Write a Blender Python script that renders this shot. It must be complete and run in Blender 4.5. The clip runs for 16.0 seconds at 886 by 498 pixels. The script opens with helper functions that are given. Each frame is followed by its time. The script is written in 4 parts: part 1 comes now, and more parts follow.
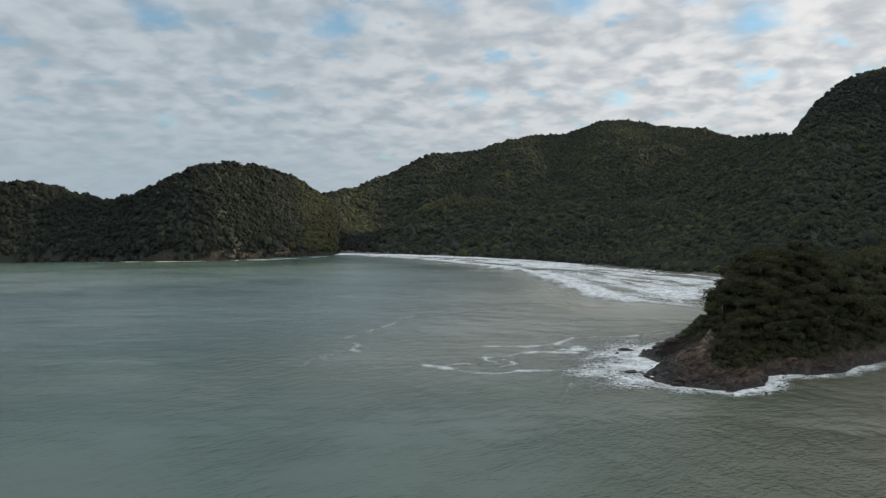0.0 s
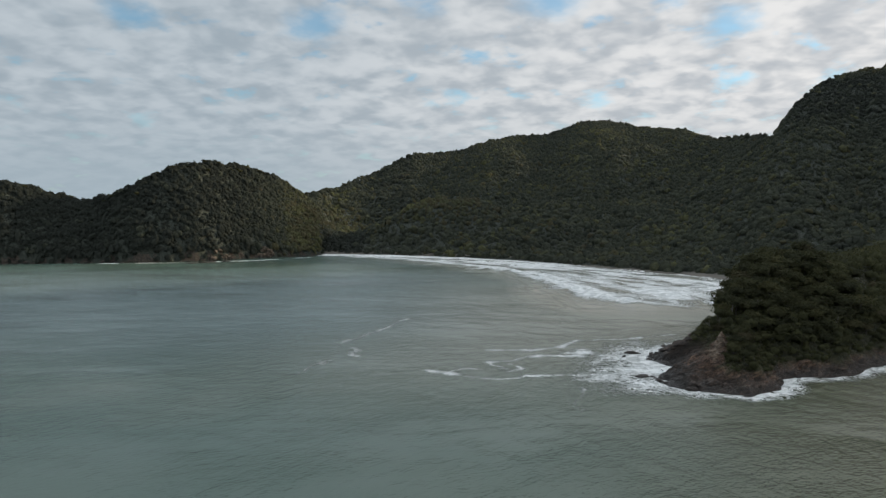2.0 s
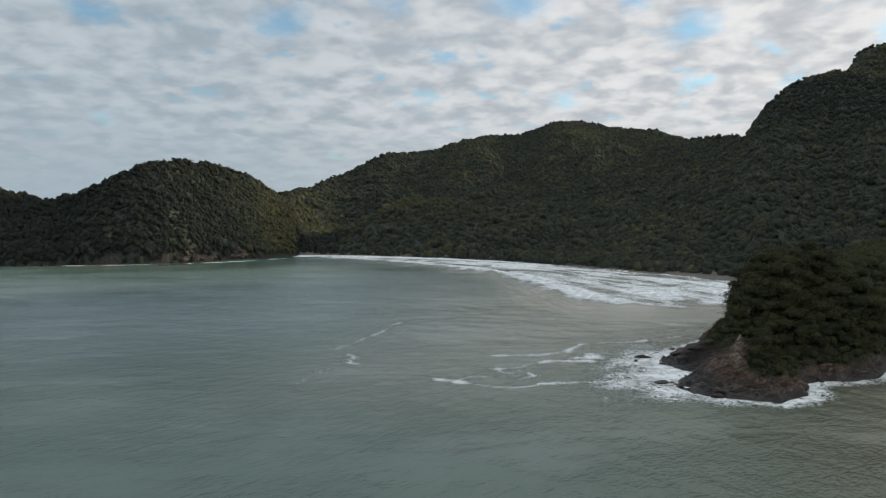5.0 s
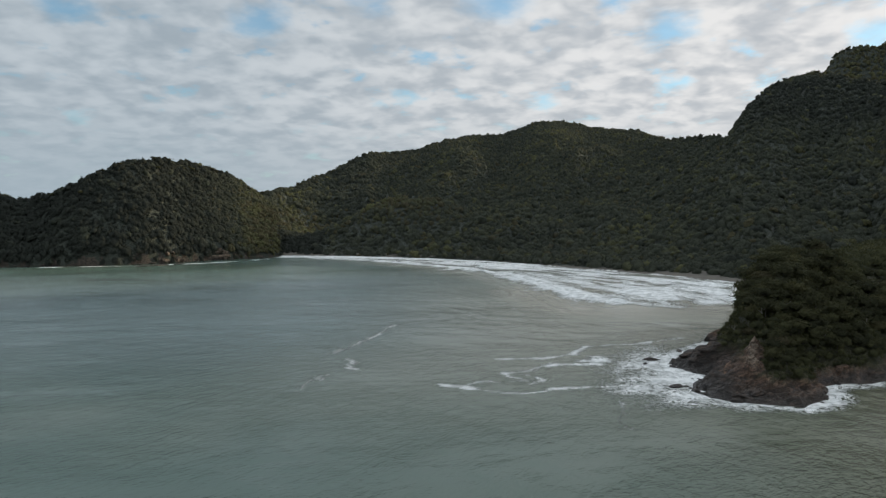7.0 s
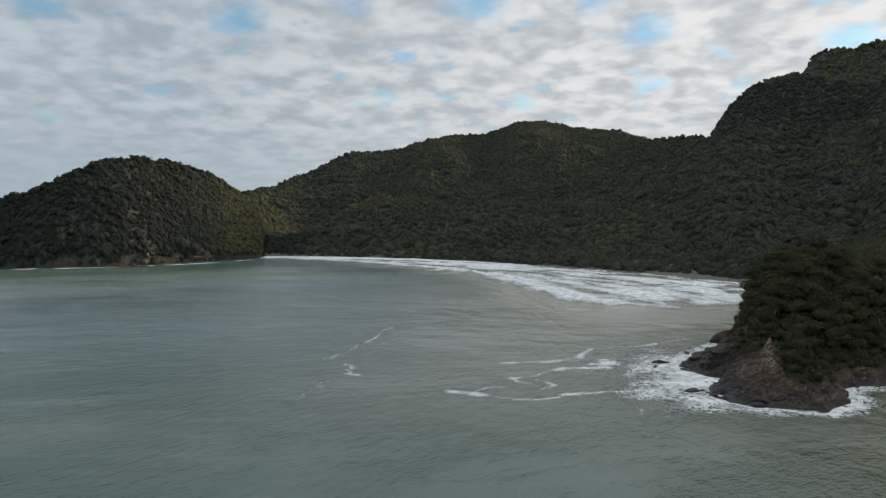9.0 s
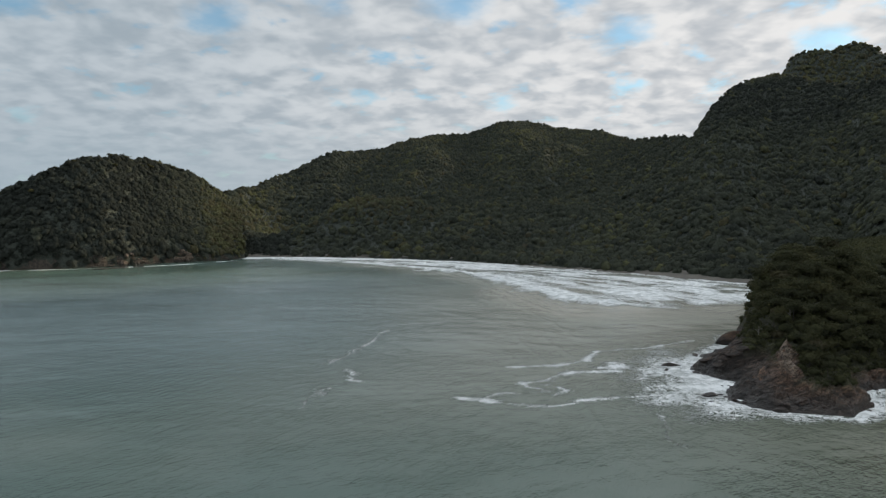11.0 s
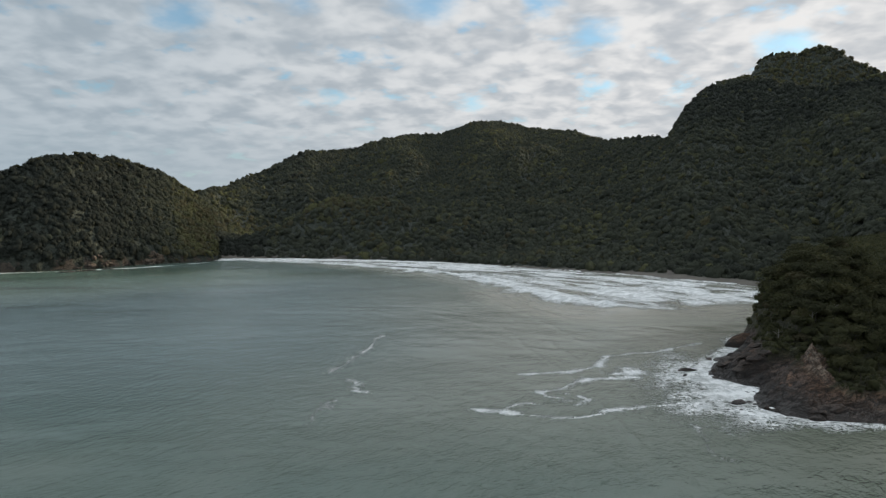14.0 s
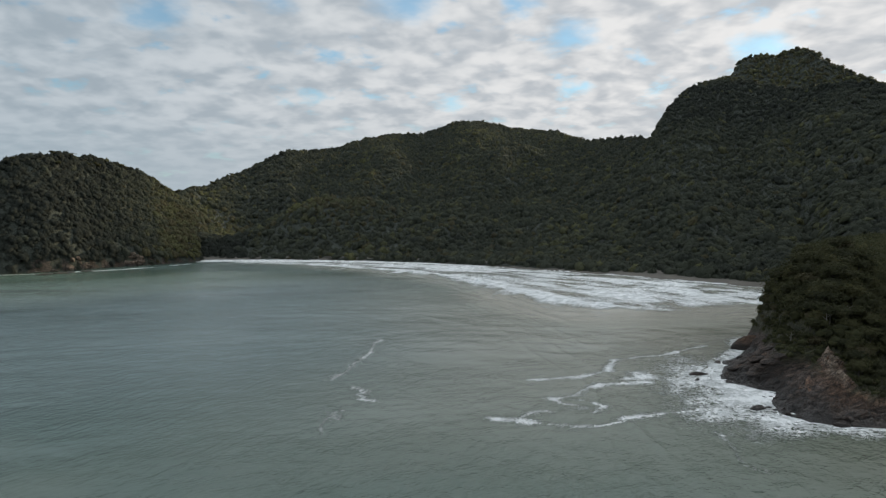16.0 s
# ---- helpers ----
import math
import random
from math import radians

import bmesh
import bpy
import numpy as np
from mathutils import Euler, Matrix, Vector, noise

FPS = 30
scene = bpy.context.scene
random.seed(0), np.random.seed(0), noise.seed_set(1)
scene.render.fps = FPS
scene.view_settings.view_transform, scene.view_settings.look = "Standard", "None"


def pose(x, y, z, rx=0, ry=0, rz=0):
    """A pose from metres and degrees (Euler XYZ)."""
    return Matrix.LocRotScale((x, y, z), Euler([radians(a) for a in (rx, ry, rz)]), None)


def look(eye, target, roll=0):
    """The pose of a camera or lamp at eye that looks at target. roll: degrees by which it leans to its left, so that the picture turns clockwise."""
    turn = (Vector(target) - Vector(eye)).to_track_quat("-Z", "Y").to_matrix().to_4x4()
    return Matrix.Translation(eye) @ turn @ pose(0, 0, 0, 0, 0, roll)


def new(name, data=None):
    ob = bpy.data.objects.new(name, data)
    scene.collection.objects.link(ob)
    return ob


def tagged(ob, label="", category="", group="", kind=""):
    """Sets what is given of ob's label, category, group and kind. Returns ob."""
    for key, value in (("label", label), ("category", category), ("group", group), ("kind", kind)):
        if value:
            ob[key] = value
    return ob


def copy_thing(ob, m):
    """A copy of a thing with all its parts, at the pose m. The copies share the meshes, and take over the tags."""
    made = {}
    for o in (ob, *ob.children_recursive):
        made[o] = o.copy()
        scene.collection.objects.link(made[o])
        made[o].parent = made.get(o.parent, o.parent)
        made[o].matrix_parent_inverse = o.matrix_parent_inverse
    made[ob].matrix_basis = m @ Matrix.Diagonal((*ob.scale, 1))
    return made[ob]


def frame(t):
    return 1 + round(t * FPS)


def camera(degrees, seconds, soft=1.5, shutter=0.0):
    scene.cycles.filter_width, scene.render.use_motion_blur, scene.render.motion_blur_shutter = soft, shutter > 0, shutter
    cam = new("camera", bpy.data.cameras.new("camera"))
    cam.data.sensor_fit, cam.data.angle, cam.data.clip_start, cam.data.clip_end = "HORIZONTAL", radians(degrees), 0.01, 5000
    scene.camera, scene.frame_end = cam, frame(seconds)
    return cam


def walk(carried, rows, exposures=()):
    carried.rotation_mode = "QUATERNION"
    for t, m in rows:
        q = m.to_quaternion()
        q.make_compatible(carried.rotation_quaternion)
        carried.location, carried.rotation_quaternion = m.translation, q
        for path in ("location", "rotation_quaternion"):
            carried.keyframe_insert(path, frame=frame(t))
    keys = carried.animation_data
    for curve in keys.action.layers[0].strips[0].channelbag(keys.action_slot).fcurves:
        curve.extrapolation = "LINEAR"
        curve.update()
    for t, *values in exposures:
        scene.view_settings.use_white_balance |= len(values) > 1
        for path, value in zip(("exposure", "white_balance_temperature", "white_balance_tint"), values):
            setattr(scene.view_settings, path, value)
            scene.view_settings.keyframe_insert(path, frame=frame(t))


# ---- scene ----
cam = camera(68.57, 16.0, soft=1.25)
# seconds, x, y, z, yaw, pitch, roll
ROWS = [
    (0.0, 0.00, 0.00, 45.00, 0.000, -2.659, -0.079),
    (1.0, -3.84, 3.51, 45.02, -0.916, -2.650, -0.056),
    (2.0, -7.53, 7.20, 44.97, -1.825, -2.640, -0.032),
    (3.0, -11.08, 11.07, 44.86, -2.728, -2.631, -0.008),
    (4.0, -14.51, 15.07, 44.71, -3.626, -2.621, 0.018),
    (5.0, -17.82, 19.19, 44.52, -4.520, -2.612, 0.044),
    (6.0, -21.04, 23.39, 44.31, -5.411, -2.602, 0.071),
    (7.0, -24.17, 27.66, 44.09, -6.298, -2.594, 0.099),
    (8.0, -27.22, 31.96, 43.87, -7.184, -2.586, 0.128),
    (9.0, -30.21, 36.26, 43.67, -8.068, -2.578, 0.157),
    (10.0, -33.16, 40.56, 43.49, -8.951, -2.572, 0.187),
    (11.0, -36.06, 44.80, 43.35, -9.834, -2.568, 0.218),
    (12.0, -38.94, 48.98, 43.26, -10.718, -2.564, 0.249),
    (13.0, -41.82, 53.07, 43.23, -11.603, -2.562, 0.281),
    (14.0, -44.69, 57.03, 43.27, -12.490, -2.562, 0.314),
    (15.0, -47.58, 60.84, 43.40, -13.380, -2.564, 0.347),
    (16.0, -50.49, 64.48, 43.63, -14.274, -2.569, 0.381),
]
walk(cam, [(t, pose(x, y, z, 90 + pitch, roll, yaw)) for t, x, y, z, yaw, pitch, roll in ROWS])

# ---------------------------------------------------------------- light
SUN_BEARING, SUN_HEIGHT = 67.0, 16.0  # degrees clockwise from +y, degrees above the horizon

world = bpy.data.worlds.new("world")
scene.world = world
world.use_nodes = True


class Nodes:
    """Short forms for building a node tree."""

    def __init__(self, tree):
        self.tree = tree
        tree.nodes.clear()

    def add(self, kind, **settings):
        node = self.tree.nodes.new(kind)
        for key, value in settings.items():
            setattr(node, key, value)
        return node

    def link(self, a, b):
        self.tree.links.new(a, b)

    def put(self, socket, value):
        if hasattr(value, "is_linked"):
            self.link(value, socket)
        else:
            socket.default_value = value

    def math(self, op, a, b=0.0, clamp=False):
        node = self.add("ShaderNodeMath", operation=op, use_clamp=clamp)
        self.put(node.inputs[0], a)
        self.put(node.inputs[1], b)
        return node.outputs[0]

    def ramp(self, value, a, b, low=0.0, high=1.0):
        node = self.add("ShaderNodeMapRange", interpolation_type="SMOOTHSTEP")
        self.put(node.inputs["Value"], value)
        for name, v in (("From Min", a), ("From Max", b), ("To Min", low), ("To Max", high)):
            node.inputs[name].default_value = v
        return node.outputs["Result"]

    def mix(self, fac, a, b):
        node = self.add("ShaderNodeMix", data_type="RGBA")
        self.put(node.inputs["Factor"], fac)
        # colour sockets are the third pair of the node
        ins = [s for s in node.inputs if s.type == "RGBA"]
        for socket, value in zip(ins, (a, b)):
            self.put(socket, value if hasattr(value, "is_linked") else (*value[:3], 1))
        return [s for s in node.outputs if s.type == "RGBA"][0]

    def noise(self, vector, scale, detail=3.0, rough=0.55, distort=0.0, out="Fac"):
        node = self.add("ShaderNodeTexNoise")
        if vector is not None:
            self.link(vector, node.inputs["Vector"])
        for name, v in (("Scale", scale), ("Detail", detail), ("Roughness", rough), ("Distortion", distort)):
            node.inputs[name].default_value = v
        return node.outputs[out]

    def mapped(self, vector, scale, rotation=(0, 0, 0)):
        node = self.add("ShaderNodeMapping")
        self.link(vector, node.inputs["Vector"])
        node.inputs["Scale"].default_value = scale
        node.inputs["Rotation"].default_value = [radians(a) for a in rotation]
        return node.outputs[0]

    def laid(self, vector, rotation, scale):
        """Turned first and then stretched, so that the grain runs along the turned axes."""
        return self.mapped(self.mapped(vector, (1, 1, 1), rotation), scale)


HOLES = ((-23.6, 15.6, 2.0), (-9.2, 16.0, 2.4), (11.0, 18.3, 2.8), (25.2, 15.2, 2.2), (3.0, 10.6, 1.3), (25.5, 11.0, 1.3), (4.5, 13.7, 1.3), (-22.8, 7.8, 1.1), (15.0, 10.2, 1.2), (40.0, 13.1, 2.0), (0.0, 18.5, 2.0), (21.0, 18.0, 1.6))


def build_sky():
    n = Nodes(world.node_tree)
    out = n.add("ShaderNodeOutputWorld")
    sky = n.add("ShaderNodeTexSky", sky_type="NISHITA", sun_disc=False)
    sky.sun_elevation, sky.sun_rotation = radians(SUN_HEIGHT), radians(SUN_BEARING)
    sky.ozone_density, sky.dust_density = 1.2, 0.3
    clear = n.add("ShaderNodeBackground")
    tint = n.add("ShaderNodeMixRGB", blend_type="MULTIPLY")
    tint.inputs[0].default_value = 1.0
    n.link(sky.outputs[0], tint.inputs[1])
    tint.inputs[2].default_value = (0.76, 1.0, 1.04, 1)
    n.link(tint.outputs[0], clear.inputs["Color"])
    clear.inputs["Strength"].default_value = 0.15
    # a deck of broken altocumulus, laid out flat overhead
    way = n.add("ShaderNodeTexCoord").outputs["Generated"]
    parts = n.add("ShaderNodeSeparateXYZ")
    n.link(way, parts.inputs[0])
    height = n.math("MAXIMUM", n.math("ADD", parts.outputs["Z"], 0.22), 0.08)
    flat = n.add("ShaderNodeCombineXYZ")
    n.put(flat.inputs[0], n.math("DIVIDE", parts.outputs["X"], height))
    n.put(flat.inputs[1], n.math("DIVIDE", parts.outputs["Y"], height))
    deck = n.mapped(flat.outputs[0], (1.0, 1.0, 1.0), (0, 0, 20))
    warp = n.add("ShaderNodeVectorMath", operation="MULTIPLY_ADD")
    n.link(n.noise(deck, 2.2, 3.0, 0.5, out="Color"), warp.inputs[0])
    warp.inputs[1].default_value = (0.09, 0.09, 0)
    n.link(deck, warp.inputs[2])
    puffs = n.noise(warp.outputs[0], 7.2, 3.0, 0.46, 0.25)
    fine = n.noise(warp.outputs[0], 16.0, 2.0, 0.45, 0.2)
    broad = n.noise(deck, 2.8, 3.0, 0.5)
    lump = n.math("ADD", n.math("MULTIPLY", puffs, 0.76), n.math("MULTIPLY", fine, 0.24))
    shade = n.ramp(n.math("ADD", n.math("MULTIPLY", lump, 0.8), n.math("MULTIPLY", broad, 0.2)), 0.36, 0.63)
    toward = n.math("ADD", n.math("MULTIPLY", parts.outputs["X"], math.sin(radians(SUN_BEARING - 5))), n.math("MULTIPLY", parts.outputs["Y"], math.cos(radians(SUN_BEARING - 5))))
    sunny = n.ramp(toward, 0.1, 1.0)
    grey = n.mix(sunny, (0.342, 0.408, 0.464), (0.51, 0.54, 0.575))
    white = n.mix(sunny, (0.505, 0.565, 0.615), (0.86, 0.85, 0.84))
    colour = n.mix(shade, grey, white)
    haze = n.ramp(parts.outputs["Z"], 0.03, 0.19, 0.85, 0.0)
    colour = n.mix(haze, colour, n.mix(sunny, (0.36, 0.44, 0.50), (0.56, 0.59, 0.62)))
    cloud = n.add("ShaderNodeBackground")
    n.link(colour, cloud.inputs["Color"])
    # an overcast sky is brighter overhead than near the horizon
    n.put(cloud.inputs["Strength"], n.ramp(parts.outputs["Z"], 0.33, 0.9, 1.0, 1.9))
    # clear holes in the deck: a scatter of small ones, and the larger ones by bearing, elevation and size in degrees
    holes = n.noise(warp.outputs[0], 6.0, 4.0, 0.55)
    open_sky = n.ramp(n.math("ADD", n.math("MULTIPLY", holes, 0.7), n.math("MULTIPLY", lump, 0.3)), 0.45, 0.31)
    ragged = n.add("ShaderNodeVectorMath", operation="MULTIPLY_ADD")
    n.link(n.noise(warp.outputs[0], 9.0, 3.0, 0.6, out="Color"), ragged.inputs[0])
    ragged.inputs[1].default_value = (0.07, 0.07, 0.045)
    n.link(way, ragged.inputs[2])
    for bearing, up, size in HOLES:
        e, b = radians(up), radians(bearing)
        spot = (math.cos(e) * math.sin(b) + 0.035, math.cos(e) * math.cos(b) + 0.035, math.sin(e) + 0.0225)
        off = n.add("ShaderNodeVectorMath", operation="SUBTRACT")
        n.link(ragged.outputs[0], off.inputs[0])
        off.inputs[1].default_value = spot
        flatter = n.add("ShaderNodeVectorMath", operation="MULTIPLY")
        n.link(off.outputs[0], flatter.inputs[0])
        flatter.inputs[1].default_value = (1, 1, 1.7)
        reach = n.add("ShaderNodeVectorMath", operation="LENGTH")
        n.link(flatter.outputs[0], reach.inputs[0])
        open_sky = n.math("MAXIMUM", open_sky, n.ramp(reach.outputs["Value"], radians(size) * 0.1, radians(size) * 1.4, 1.0, 0.0))
    open_sky = n.math("MULTIPLY", open_sky, n.ramp(parts.outputs["Z"], 0.10, 0.22, 0.35, 1.0))
    cover = n.math("SUBTRACT", 1.0, n.math("MULTIPLY", open_sky, 0.8))
    both = n.add("ShaderNodeMixShader")
    n.put(both.inputs[0], cover)
    n.link(clear.outputs[0], both.inputs[1])
    n.link(cloud.outputs[0], both.inputs[2])
    n.link(both.outputs[0], out.inputs[0])


build_sky()
sun = new("sun", bpy.data.lights.new("sun", "SUN"))
sun.data.energy, sun.data.angle, sun.data.color = 5.0, radians(2.5), (1.0, 0.86, 0.62)
sun.matrix_world = look((0, 0, 0), (-math.sin(radians(SUN_BEARING)) * math.cos(radians(SUN_HEIGHT)), -math.cos(radians(SUN_BEARING)) * math.cos(radians(SUN_HEIGHT)), -math.sin(radians(SUN_HEIGHT))))

# ---------------------------------------------------------------- materials


def material(name):
    m = bpy.data.materials.new(name)
    m.use_nodes = True
    n = Nodes(m.node_tree)
    out = n.add("ShaderNodeOutputMaterial")
    surface = n.add("ShaderNodeBsdfPrincipled")
    n.link(surface.outputs[0], out.inputs["Surface"])
    return m, n, surface, out


def bump(n, height, strength, distance, surface, under=None):
    node = n.add("ShaderNodeBump")
    n.link(height, node.inputs["Height"])
    node.inputs["Strength"].default_value = strength
    node.inputs["Distance"].default_value = distance
    if under is not None:
        n.link(under, node.inputs["Normal"])
    if surface is not None:
        n.link(node.outputs[0], surface.inputs["Normal"])
    return node.outputs[0]


def where(n):
    return n.add("ShaderNodeNewGeometry").outputs["Position"]


def foliage_material(name, dark, mid, light, per_object=False):
    """Leaves; the tone goes from crown to crown."""
    m, n, s, out = material(name)
    at = where(n)
    if per_object:
        pick = n.add("ShaderNodeObjectInfo").outputs["Random"]
    else:
        pick = n.add("ShaderNodeAttribute", attribute_name="tone").outputs["Fac"]
    stand = n.noise(at, 0.010, 3.0)
    grain = n.noise(at, 0.9, 3.0, 0.65)
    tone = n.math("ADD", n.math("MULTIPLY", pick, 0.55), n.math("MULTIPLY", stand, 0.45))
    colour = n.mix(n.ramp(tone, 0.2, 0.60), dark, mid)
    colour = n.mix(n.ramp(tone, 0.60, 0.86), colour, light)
    colour = n.mix(n.ramp(pick, 0.95, 0.98, 0.0, 0.6), colour, (0.105, 0.084, 0.056))
    colour = n.mix(n.ramp(grain, 0.35, 0.70), n.mix(0.28, colour, (0.026, 0.032, 0.022)), colour)
    n.link(colour, s.inputs["Base Color"])
    s.inputs["Roughness"].default_value = 0.8
    s.inputs["Specular IOR Level"].default_value = 0.12
    leafy = n.noise(at, 0.55, 5.0, 0.75, 0.6)
    soft = n.add("ShaderNodeVectorMath", operation="MULTIPLY_ADD")  # leaves lie flatter than the crown's skin and scatter the sky's light
    n.link(n.add("ShaderNodeNewGeometry").outputs["Normal"], soft.inputs[0])
    soft.inputs[1].default_value = (0.42, 0.42, 0.34)
    soft.inputs[2].default_value = (0, 0, 0.68)
    even = n.add("ShaderNodeVectorMath", operation="NORMALIZE")
    n.link(soft.outputs[0], even.inputs[0])
    bump(n, leafy, 0.5, 1.6, s, even.outputs[0])
    thin = n.add("ShaderNodeBsdfTranslucent")
    n.link(colour, thin.inputs["Color"])
    both = n.add("ShaderNodeMixShader")
    both.inputs[0].default_value = 0.48
    n.link(s.outputs[0], both.inputs[1])
    n.link(thin.outputs[0], both.inputs[2])
    n.link(both.outputs[0], out.inputs["Surface"])
    return m


FOREST = foliage_material("forest_leaves", (0.052, 0.057, 0.047), (0.098, 0.106, 0.076), (0.186, 0.180, 0.078))
LEAVES = foliage_material("coast_leaves", (0.050, 0.051, 0.026), (0.084, 0.083, 0.039), (0.126, 0.116, 0.051), True)
SCRUB = foliage_material("coast_scrub", (0.056, 0.057, 0.028), (0.094, 0.094, 0.041), (0.138, 0.126, 0.054))


def bark_material(name, dark, light):
    m, n, s, out = material(name)
    at = where(n)
    g = n.noise(n.mapped(at, (3, 3, 0.6)), 2.0, 4.0)
    n.link(n.mix(g, dark, light), s.inputs["Base Color"])
    s.inputs["Roughness"].default_value = 0.85
    bump(n, g, 0.6, 0.1, s)
    return m


BARK = bark_material("bark", (0.035, 0.030, 0.024), (0.10, 0.085, 0.065))
DEAD_WOOD = bark_material("dead_wood", (0.12, 0.11, 0.09), (0.32, 0.29, 0.25))


def rock_material():
    m, n, s, out = material("sea_rock")
    at = where(n)
    tilt = n.laid(at, (8, 20, 0), (0.28, 0.4, 1.6))
    beds = n.noise(tilt, 0.9, 5.0, 0.6, 0.4)
    big = n.noise(at, 0.12, 3.0)
    grain = n.noise(at, 2.2, 5.0, 0.65)
    crack = n.noise(n.laid(at, (10, 22, 10), (0.22, 0.35, 1.5)), 1.3, 4.0, 0.6, 1.2)
    seam = n.ramp(n.math("ABSOLUTE", n.math("SUBTRACT", crack, 0.5)), 0.0, 0.05)
    bent = n.add("ShaderNodeVectorMath", operation="MULTIPLY_ADD")
    n.link(n.noise(at, 0.5, 3.0, out="Color"), bent.inputs[0])
    bent.inputs[1].default_value = (1.8, 1.8, 1.8)
    n.link(n.laid(at, (10, 22, 25), (0.24, 0.42, 0.8)), bent.inputs[2])
    blocks = n.add("ShaderNodeTexVoronoi", feature="DISTANCE_TO_EDGE")
    n.link(bent.outputs[0], blocks.inputs["Vector"])
    blocks.inputs["Scale"].default_value = 0.95
    joint = n.ramp(blocks.outputs["Distance"], 0.0, 0.08)
    cell = n.add("ShaderNodeTexVoronoi")
    n.link(bent.outputs[0], cell.inputs["Vector"])
    cell.inputs["Scale"].default_value = 0.95
    face = n.add("ShaderNodeSeparateXYZ")
    n.link(cell.outputs["Color"], face.inputs[0])
    seam = n.math("MULTIPLY", seam, joint)
    colour = n.mix(n.ramp(beds, 0.35, 0.65), (0.056, 0.034, 0.023), (0.230, 0.130, 0.080))
    colour = n.mix(n.ramp(big, 0.45, 0.65), colour, n.mix(grain, (0.076, 0.046, 0.031), (0.275, 0.156, 0.094)))
    colour = n.mix(n.ramp(face.outputs[0], 0.1, 0.9, 0.0, 0.55), colour, n.mix(face.outputs[1], (0.050, 0.034, 0.026), (0.285, 0.162, 0.100)))
    slab = n.add("ShaderNodeAttribute", attribute_name="slab").outputs["Fac"]
    colour = n.mix(n.math("MULTIPLY", slab, 0.75), colour, n.mix(n.ramp(beds, 0.3, 0.7), (0.038, 0.032, 0.029), (0.092, 0.072, 0.061)))
    pale = n.add("ShaderNodeAttribute", attribute_name="pale").outputs["Fac"]
    colour = n.mix(n.math("MULTIPLY", pale, n.ramp(grain, 0.3, 0.6, 0.35, 1.0)), colour, n.mix(beds, (0.20, 0.145, 0.108), (0.40, 0.31, 0.23)))
    colour = n.mix(seam, n.mix(0.6, colour, (0.02, 0.018, 0.016)), colour)
    parts = n.add("ShaderNodeSeparateXYZ")
    n.link(at, parts.inputs[0])
    wet = n.ramp(n.math("ADD", parts.outputs["Z"], n.math("MULTIPLY", grain, -3.0)), -0.6, 2.5, 1.0, 0.0)
    colour = n.mix(wet, colour, n.mix(0.75, colour, (0.014, 0.013, 0.012)))
    n.link(colour, s.inputs["Base Color"])
    n.put(s.inputs["Roughness"], n.math("SUBTRACT", 0.85, n.math("MULTIPLY", wet, 0.45)))
    total = n.math("ADD", n.math("MULTIPLY", beds, 0.6), n.math("ADD", n.math("MULTIPLY", grain, 0.4), n.math("ADD", n.math("MULTIPLY", seam, 0.6), n.math("MULTIPLY", face.outputs[2], 0.35))))
    bump(n, total, 0.9, 0.9, s)
    return m


ROCK = rock_material()


def slope_material():
    """Forest floor and undergrowth, with bare rock low down on the shore."""
    m, n, s, out = material("wooded_slope")
    at = where(n)
    g1 = n.noise(at, 0.08, 4.0)
    g2 = n.noise(at, 0.6, 4.0, 0.65)
    green = n.mix(g1, (0.060, 0.066, 0.054), (0.080, 0.087, 0.066))
    green = n.mix(n.ramp(g2, 0.35, 0.7), (0.052, 0.057, 0.047), green)
    stone = n.mix(n.ramp(g2, 0.3, 0.7), (0.040, 0.034, 0.030), (0.11, 0.088, 0.068))
    mask = n.add("ShaderNodeAttribute", attribute_name="bare").outputs["Fac"]
    bare = n.ramp(n.math("ADD", mask, n.math("MULTIPLY", n.math("SUBTRACT", g2, 0.5), 0.7)), 0.42, 0.58)
    n.link(n.mix(bare, green, stone), s.inputs["Base Color"])
    s.inputs["Roughness"].default_value = 0.9
    s.inputs["Specular IOR Level"].default_value = 0.2
    bump(n, g2, 1.0, 2.0, s)
    return m


SLOPE = slope_material()


def sand_material():
    m, n, s, out = material("wet_sand")
    at = where(n)
    g1 = n.noise(at, 0.05, 3.0)
    g2 = n.noise(at, 1.1, 4.0)
    n.link(n.mix(n.ramp(g1, 0.3, 0.7), (0.085, 0.075, 0.062), n.mix(g2, (0.105, 0.094, 0.078), (0.17, 0.150, 0.124))), s.inputs["Base Color"])
    s.inputs["Roughness"].default_value = 0.8
    s.inputs["Specular IOR Level"].default_value = 0.25
    bump(n, g2, 0.4, 0.2, s)
    return m


SAND = sand_material()


